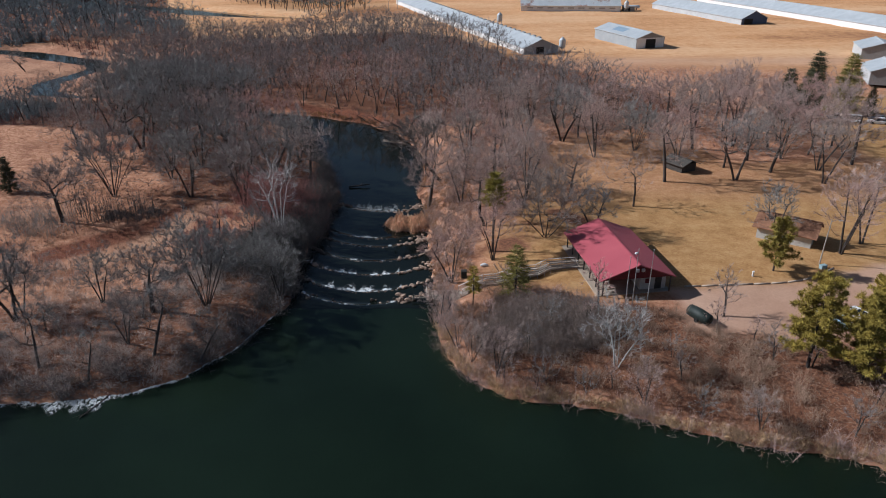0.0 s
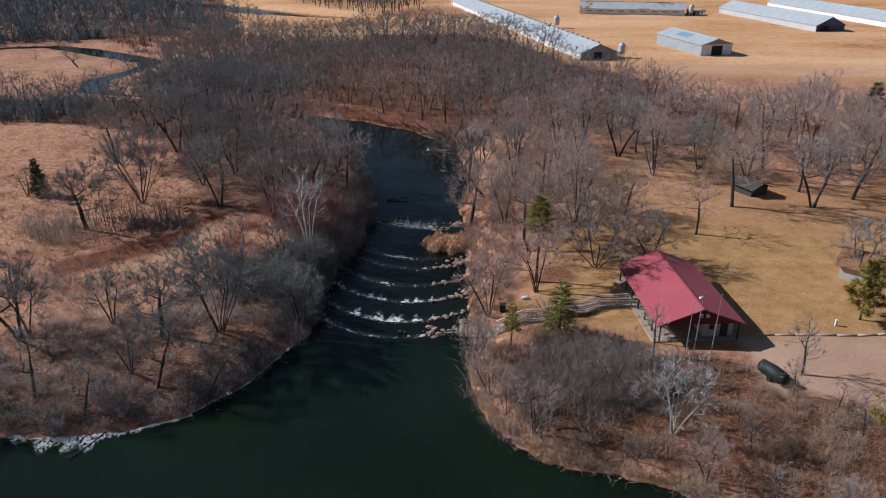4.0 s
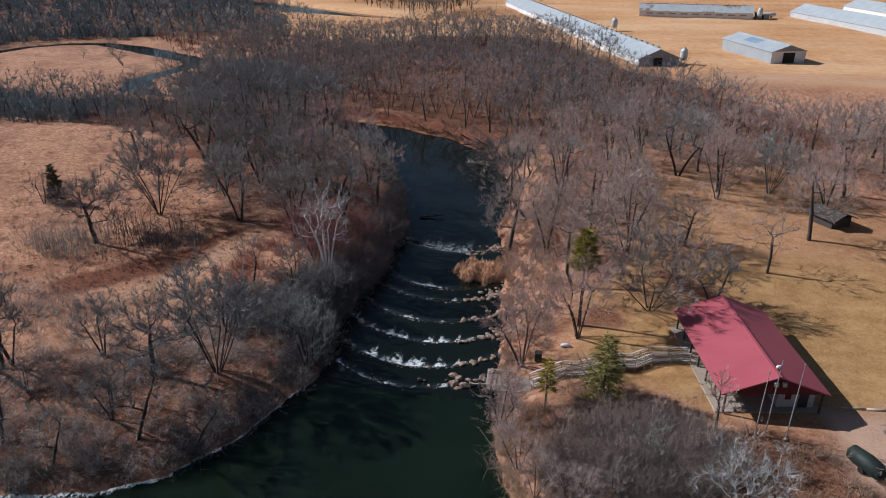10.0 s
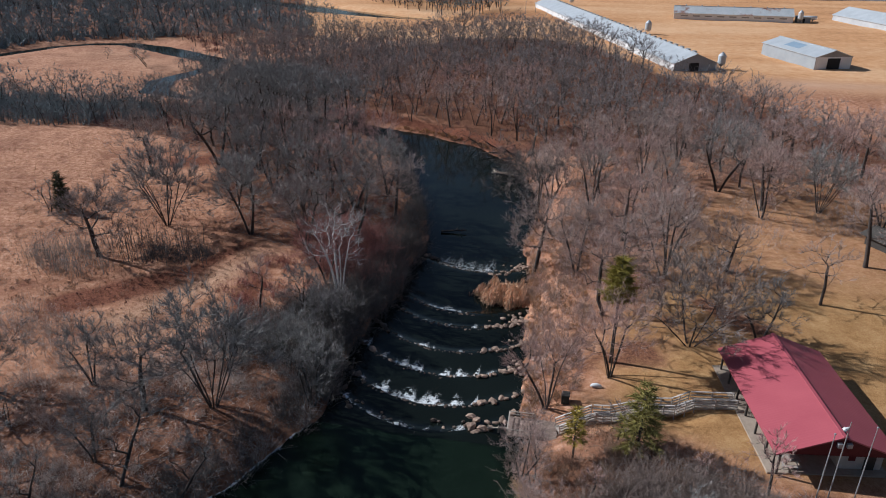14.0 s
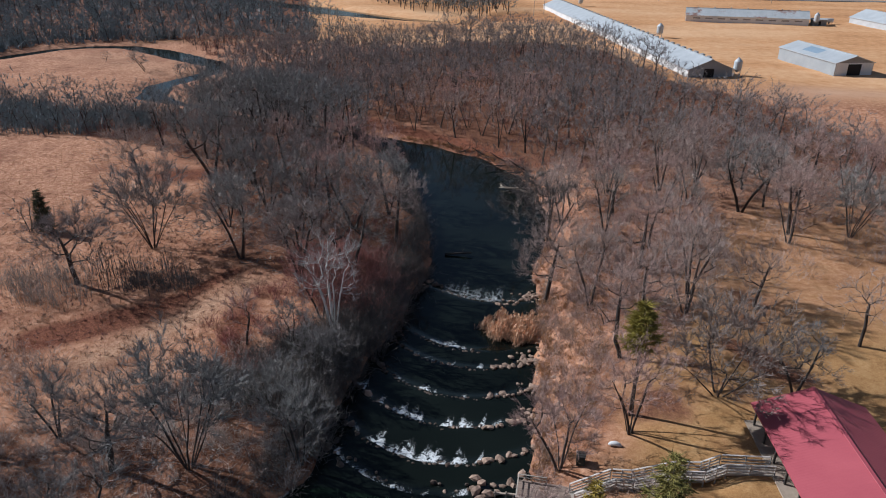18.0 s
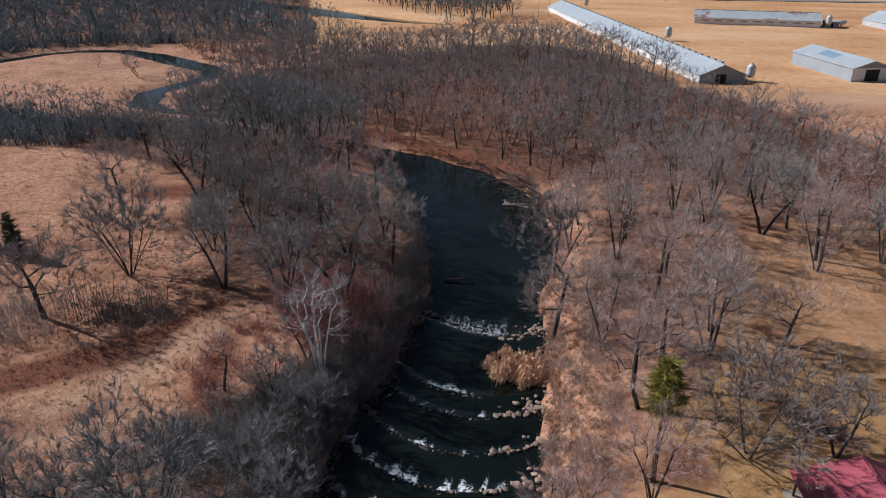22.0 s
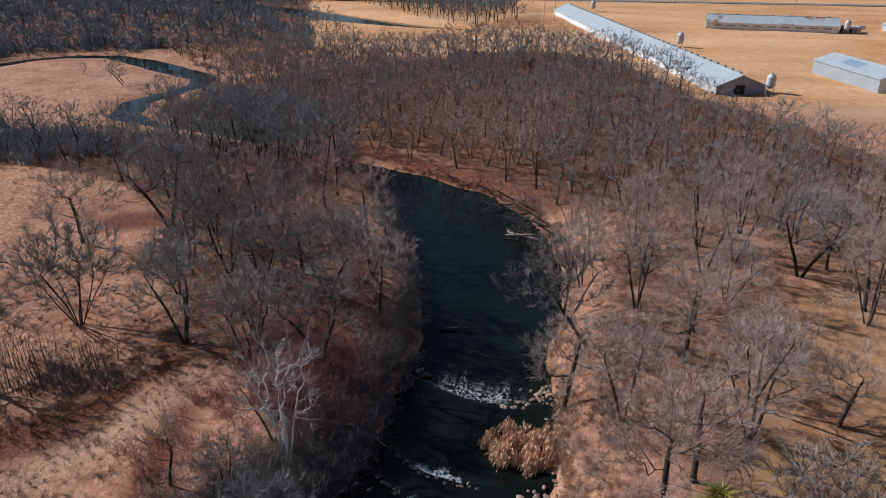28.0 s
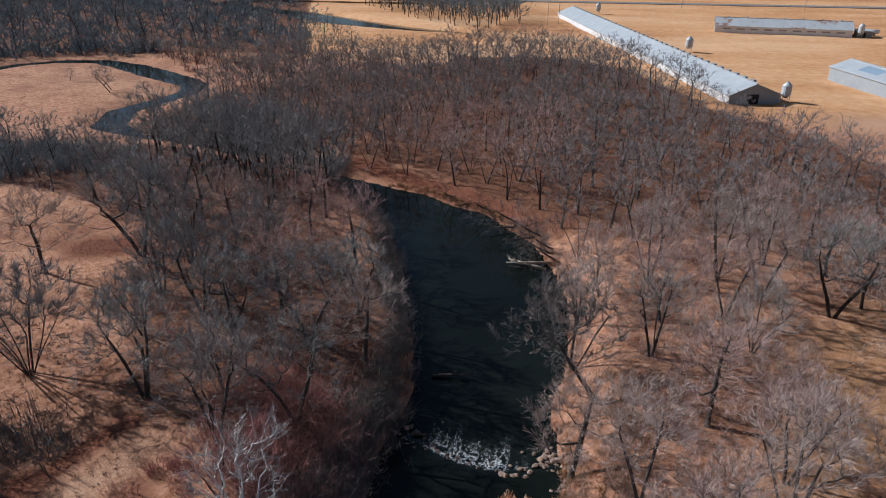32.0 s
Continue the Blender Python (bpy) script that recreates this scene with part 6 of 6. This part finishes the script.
def silo(x, y, h, rad, label="small galvanised feed silo beside the barn"):
    t = thing("feed_silo", pose(x, y, ground_z(x, y)), label, "silo", "feed silos")
    part("tank", Mesh().tube([(0, 0, h * 0.2), (0, 0, h * 0.36), (0, 0, h * 0.82), (0, 0, h * 0.94), (0, 0, h)], [rad * 0.25, rad, rad, rad * 0.55, rad * 0.2], 14), M["galv"], t)
    for k in range(4):
        a = math.pi / 4 + k * math.pi / 2
        part("leg", Mesh().beam((rad * math.cos(a), rad * math.sin(a), -0.2), (rad * 0.98 * math.cos(a), rad * 0.98 * math.sin(a), h * 0.5), 0.1, 0.1), M["steel"], t)
    part("filler_cap", Mesh().tube([(0, 0, h), (0, 0, h + 0.2)], [rad * 0.22, rad * 0.2], 8), M["steel"], t)
    return t


def bearing(dx, dy):
    return math.degrees(math.atan2(-dx, dy))


b1 = gabled("turkey_barn", pose(38.5, 278.5, 3.0, 0, 0, bearing(-62, 198)), 15.0, 207, 2.6, 5.6, "white_metal", "galv", "galv_dull", "very long low barn with a pale metal roof")
for k in range(40):
    part("ridge_vent", Mesh().box((0.5, 3 + k * 5.1, 5.45), (1.3, 5.2 + k * 5.1, 5.95), None, 0.05), M["grey_wall"], b1)
part("end_door", Mesh().box((-2.2, -0.06, -0.2), (1.2, 0.0, 2.6), None, 0.02), M["dark"], b1, "dark sliding door")
silo(47.3, 282.5, 5.6, 1.3)
silo(28.6, 366.0, 6.0, 1.4)
silo(-9.5, 496.0, 6.0, 1.4)
b2 = gabled("barn", pose(104.5, 431.0, 3.0, 0, 0, 90 - 5.5), 13.0, 58, 3.2, 6.2, "white_metal", "galv_stained", "grey_wall", "long barn with a rust-stained metal roof")
for k in range(7):
    part("ridge_vent", Mesh().box((-0.25, 4 + k * 8, 6.2), (0.25, 4.6 + k * 8, 6.8), None, 0.05), M["steel"], b2)
for k in range(9):
    part("window", Mesh().box((-6.56, 3 + k * 6, 1.5), (-6.5, 6.5 + k * 6, 2.1), None, 0.02), M["grey_wall"], b2, "grey side vent curtain")
silo(107.2, 425.0, 6.2, 1.3)
tank = thing("gas_tank", pose(113.0, 434.0, 3.0, 0, 0, 85), "white horizontal gas tank behind the barn", "tank")
part("tank_body", Mesh().tube([(0, -4.6, 1.7), (0, -4.2, 1.7), (0, 4.2, 1.7), (0, 4.6, 1.7)], [0.5, 1.0, 1.0, 0.5], 12), M["white_metal"], tank, smooth=True)
for q in (-2.6, 2.6):
    part("saddle", Mesh().box((-0.8, q - 0.3, -0.3), (0.8, q + 0.3, 1.1), None, 0.03), M["concrete"], tank)
annex = thing("barn_annex", pose(109.5, 429.0, 3.0, 0, 0, -5.5), "small blue-grey annex at the barn's end", "shed")
part("body", Mesh().box((-3.2, -3.0, -0.4), (3.2, 3.0, 2.6)), M["grey_wall"], annex)
part("roof", Mesh().box((-3.6, -3.4, 2.6), (3.6, 3.4, 2.85), None, 0.03), M["galv"], annex)
part("door", Mesh().box((-0.6, -3.06, -0.2), (0.6, -3.0, 2.0), None, 0.01), M["dark"], annex)
b3 = gabled("machine_shed", pose(84.6, 290.4, 3.0, 0, 0, bearing(-10.3, 31.5)), 13.2, 33.5, 4.3, 6.4, "galv_dull", "galv", "white_metal", "grey metal machine shed with an open door")
part("end_door", Mesh().box((-2.2, -0.08, -0.3), (2.4, 0.02, 3.7), None, 0.02), M["dark"], b3, "dark open doorway")
part("gable_panel", Mesh().add([(-6.4, -0.03, 4.15), (6.4, -0.03, 4.15), (0, -0.03, 6.2), (-6.4, 0.0, 4.15), (6.4, 0.0, 4.15), (0, 0.0, 6.2)], [(0, 1, 2), (5, 4, 3), (0, 3, 4, 1), (1, 4, 5, 2), (2, 5, 3, 0)]), M["grey_wall"], b3)
sl = 2.1 / 6.6
part("skylight", Mesh().add([(-1.2, 14, 6.4 - 1.2 * sl + 0.03), (-4.6, 14, 6.4 - 4.6 * sl + 0.03), (-4.6, 23, 6.4 - 4.6 * sl + 0.03), (-1.2, 23, 6.4 - 1.2 * sl + 0.03),
     (-1.2, 14, 6.4 - 1.2 * sl), (-4.6, 14, 6.4 - 4.6 * sl), (-4.6, 23, 6.4 - 4.6 * sl), (-1.2, 23, 6.4 - 1.2 * sl)], [(0, 3, 2, 1), (4, 5, 6, 7), (0, 1, 5, 4), (1, 2, 6, 5), (2, 3, 7, 6), (3, 0, 4, 7)]), M["skylight"], b3, "bluish translucent roof panel")
b4 = gabled("barn", pose(157.5, 364.5, 3.0, 0, 0, bearing(-24, 82)), 15.5, 82, 3.0, 6.6, "galv", "galv", "blue_metal", "long grey barn with a pale roof and dark blue end")
part("end_door", Mesh().box((-6.0, -0.06, -0.3), (-1.0, 0.0, 2.8), None, 0.02), M["dark"], b4, "dark sliding door")
b5 = gabled("turkey_barn", pose(225.0, 285.0, 3.0, 0, 0, bearing(-52, 196)), 16, 200, 3.0, 6.6, "white_metal", "galv", "blue_metal", "very long white barn with a pale metal roof")
silo(187.0, 434.0, 6.2, 1.3)
b6 = gabled("farm_store", pose(141.0, 219.0, 3.0, 0, 0, -20), 12, 16, 3.6, 5.8, "galv", "galv", "grey_wall", "pale metal farm store")
b7 = gabled("farm_store", pose(163.0, 262.0, 3.0, 0, 0, -20), 14, 18, 3.8, 6.0, "galv", "galv", "grey_wall", "pale metal farm store")

# ---- huts by the lawn ----
def hut(x, y, turn, w, l, eave, ridge, label, walls="block_wall", cover="shingle"):
    z = ground_z(x, y)
    t = thing("park_hut", pose(x, y, z, 0, 0, turn), label, "hut")
    part("wall", Mesh().box((-w / 2, 0.3, -0.2), (-w / 2 + 0.18, l - 0.3, eave)), M[walls], t)
    part("wall", Mesh().box((w / 2 - 0.18, 0.3, -0.2), (w / 2, l - 0.3, eave)), M[walls], t)
    part("end_wall", Mesh().box((-w / 2 + 0.18, l - 0.5, -0.2), (w / 2 - 0.18, l - 0.32, eave)), M[walls], t)
    part("end_wall", Mesh().box((-w / 2 + 0.18, 0.32, -0.2), (-0.2, 0.5, eave)), M[walls], t)
    part("door", Mesh().box((-0.2, 0.36, -0.1), (w / 2 - 0.18, 0.46, eave - 0.1)), M["wood_dark"], t, "dark doorway")
    for s in (-1, 1):
        e = (s * (w / 2 + 0.6), eave - 0.15)
        v = []
        for q in (-0.4, l + 0.4):
            v += [(0, q, ridge), (e[0], q, e[1]), (e[0], q, e[1] - 0.14), (0, q, ridge - 0.14)]
        part("roof_panel", Mesh().add(v, [(0, 1, 2, 3), (4, 7, 6, 5), (0, 4, 5, 1), (2, 6, 7, 3), (1, 5, 6, 2), (0, 3, 7, 4)]), M[cover], t)
    part("ridge_cap", Mesh().beam((0, -0.4, ridge + 0.03), (0, l + 0.4, ridge + 0.03), 0.3, 0.06), M[cover], t)
    return t


hut(58.4, 98.4, 54, 5.0, 8.6, 2.1, 3.7, "park hut with a brown shingle roof and pale walls")
hut(50.0, 133.5, 30, 4.0, 5.0, 1.7, 2.5, "low old shed with a dark roof among trees", "wood_dark", "wood_dark")


# ---- vehicles, pole, clutter ----
def car(x, y, turn, body, l, w, h, label, van=False):
    z = ground_z(x, y)
    t = thing("parked_car", pose(x, y, z, 0, 0, turn), label, "car", "parked cars")
    sec = [(-l / 2, 0.45, 0.75), (-l / 2 + 0.15, 0.3, 0.85), (l / 2 - 0.9, 0.3, 0.95), (l / 2 - 0.1, 0.3, 0.8), (l / 2, 0.45, 0.65)]
    m = Mesh()
    v = []
    for px, z0, z1 in sec:
        v += [(-w / 2, px, z0), (w / 2, px, z0), (w / 2, px, z1 - 0.08), (w / 2 - 0.1, px, z1), (-w / 2 + 0.1, px, z1), (-w / 2, px, z1 - 0.08)]
    f = [tuple(range(6))[::-1], tuple(range(24, 30))] + [(6 * i + k, 6 * i + (k + 1) % 6, 6 * i + 6 + (k + 1) % 6, 6 * i + 6 + k) for i in range(4) for k in range(6)]
    part("body", m.add(v, f), M[body], t)
    y0, y1, y2, y3 = (-l / 2 + 0.1, -l / 2 + 0.25, l / 2 - 1.6, l / 2 - 0.9) if van else (-l / 2 + 0.5, -l / 2 + 1.2, l / 2 - 1.9, l / 2 - 1.2)
    wi = w / 2 - 0.1
    v = [(-wi, y0, 0.8), (wi, y0, 0.8), (wi, y3, 0.85), (-wi, y3, 0.85), (-wi + 0.15, y1, h), (wi - 0.15, y1, h), (wi - 0.15, y2, h), (-wi + 0.15, y2, h)]
    cabin = part("cabin", Mesh().add(v, [(0, 1, 5, 4), (1, 2, 6, 5), (2, 3, 7, 6), (3, 0, 4, 7), (4, 5, 6, 7)]), M["glass"], t, "dark window glass")
    part("roof", Mesh().box((-wi + 0.13, y1 - 0.03, h - 0.02), (wi - 0.13, y2 + 0.03, h + 0.05), None, 0.03), M[body], t)
    for s in (-1, 1):
        for q in (-l / 2 + 0.85, l / 2 - 0.85):
            part("wheel", Mesh().tube([(s * (w / 2 - 0.2), q, 0.33), (s * (w / 2 + 0.01), q, 0.33)], [0.33, 0.33], 12), M["rubber"], t)
        part("headlight", Mesh().box((s * (w / 2 - 0.35) - 0.15, l / 2 - 0.06, 0.5), (s * (w / 2 - 0.35) + 0.15, l / 2 + 0.015, 0.64), None, 0.02), M["steel"], t)
    return t


car(105.2, 175.3, 70, "car_white", 5.0, 1.9, 1.9, "white van parked near the spruces", True)
car(110.5, 172.0, 75, "car_white", 4.8, 1.9, 1.6, "white car parked near the spruces")
car(113.5, 177.0, 75, "car_dark", 4.7, 1.85, 1.5, "dark car parked near the spruces")
car(104.5, 180.5, 75, "car_silver", 4.7, 1.85, 1.5, "silver car parked near the spruces")
car(101.0, 186.0, 70, "car_red", 4.8, 1.85, 1.5, "red car parked behind bare trees")
car(49.8, 75.3, 20, "car_teal", 4.8, 1.85, 1.55, "pale teal car parked behind pines")
car(53.5, 75.5, 20, "car_white", 4.8, 1.85, 1.6, "white car parked behind pines")
car(57.0, 75.2, 20, "car_dark", 4.8, 1.85, 1.6, "dark car parked behind pines")
tr = thing("covered_trailer", pose(32.4, 75.6, ground_z(32.4, 75.6), 0, 0, 28), "dark-green tarpaulin-covered trailer by the gravel lot", "trailer")
part("cover", Mesh().tube([(0, -1.9, 0.75), (0, -1.6, 0.8), (0, 0, 0.85), (0, 1.5, 0.8), (0, 1.9, 0.7)], [0.3, 0.75, 0.85, 0.75, 0.2], 12), M["dark_green"], tr, smooth=True)
part("chassis", Mesh().box((-0.6, -1.7, 0.3), (0.6, 1.6, 0.42), None, 0.02), M["steel"], tr)
for s in (-1, 1):
    part("wheel", Mesh().tube([(s * 0.6, -0.2, 0.3), (s * 0.8, -0.2, 0.3)], [0.3, 0.3], 12), M["rubber"], tr)

up = thing("utility_pole", pose(55.6, 91.4, ground_z(55.6, 91.4)), "leaning wooden utility pole with a lamp arm", "pole")
part("pole", Mesh().tube([(0, 0, -0.3), (0.1, 0, 3.5), (0.25, 0, 7.2)], [0.11, 0.09, 0.07], 8), M["wood"], up)
part("lamp_arm", Mesh().tube([(0.25, 0, 6.8), (0.8, -0.1, 7.1), (1.3, -0.15, 7.1)], [0.04, 0.04, 0.03], 6), M["steel"], up)
part("lamp_head", Mesh().box((1.2, -0.27, 6.95), (1.75, -0.03, 7.1), None, 0.03), M["steel"], up)

# kerb logs at the edge of the gravel lot
for i, (x, y) in enumerate(((34.6, 84.6), (37.1, 84.75), (39.6, 84.95), (42.1, 85.1), (44.6, 85.25), (47.1, 85.5), (49.6, 86.0), (52.0, 86.8), (54.2, 88.0), (56.0, 89.3))):
    z = ground_z(x, y)
    t = thing("kerb_log", pose(x, y, z + 0.08, 0, 0, (4, 4, 4, 4, 4, 8, 14, 22, 30, 36)[i]), "pale log edging the gravel lot", "kerb", "kerb logs")
    part("log", Mesh().tube([(-1.15, 0, 0), (1.15, 0, 0)], [0.13, 0.12], 7), M["log"], t, smooth=True)

box = thing("storage_box", pose(55.4, 90.0, ground_z(55.4, 90.0), 0, 0, 20), "pale teal storage box beside the utility pole", "box")
part("body", Mesh().box((-0.5, -0.3, 0), (0.5, 0.3, 0.5), None, 0.03), M["car_teal"], box)
part("lid", Mesh().box((-0.53, -0.33, 0.5), (0.53, 0.33, 0.58), None, 0.03), M["car_teal"], box)
wp = thing("marker_post", pose(44.2, 87.6, ground_z(44.2, 87.6)), "short white marker post on the lawn edge", "post")
part("post", Mesh().box((-0.12, -0.12, -0.1), (0.12, 0.12, 0.75), None, 0.03), M["white_metal"], wp)
part("cap", Mesh().box((-0.15, -0.15, 0.75), (0.15, 0.15, 0.82), None, 0.02), M["white_metal"], wp)
sk = thing("white_sack", pose(6.0, 92.6, ground_z(6.0, 92.6)), "white crumpled sack lying on the bank", "sack")
part("body", Mesh().tube([(-0.6, 0, 0.15), (-0.4, 0, 0.22), (0.1, 0.1, 0.25), (0.5, 0, 0.18), (0.65, 0, 0.1)], [0.08, 0.22, 0.26, 0.2, 0.05], 8), M["white_metal"], sk, smooth=True)
# far road
m = Mesh()
for x in range(-400, 700, 20):
    for q in range(1):
        y0, y1 = 556 + 0.02 * x, 566 + 0.02 * x
        m.add([(x, y0, 3.35), (x + 20, y0 + 0.4, 3.35), (x + 20, y1 + 0.4, 3.35), (x, y1, 3.35), (x, y0, 2.4), (x + 20, y0 + 0.4, 2.4), (x + 20, y1 + 0.4, 2.4), (x, y1, 2.4)],
              [(0, 1, 2, 3), (0, 4, 5, 1), (2, 6, 7, 3)])
tagged(part("road", m, M["asphalt"]), "pale grey country road beyond the farm fields", "road", kind="structure")
for x, y in ((-33, 437), (-28, 444), (110, 540), (40, 540)):
    t = thing("power_pole", pose(x, y, ground_z(x, y)), "tall thin power pole in the field", "pole", "power poles")
    part("pole", Mesh().tube([(0, 0, -0.3), (0, 0, 13)], [0.18, 0.12], 6), M["log"], t)
    part("crossarm", Mesh().beam((-1.3, 0, 12.2), (1.3, 0, 12.2), 0.12, 0.14), M["log"], t)
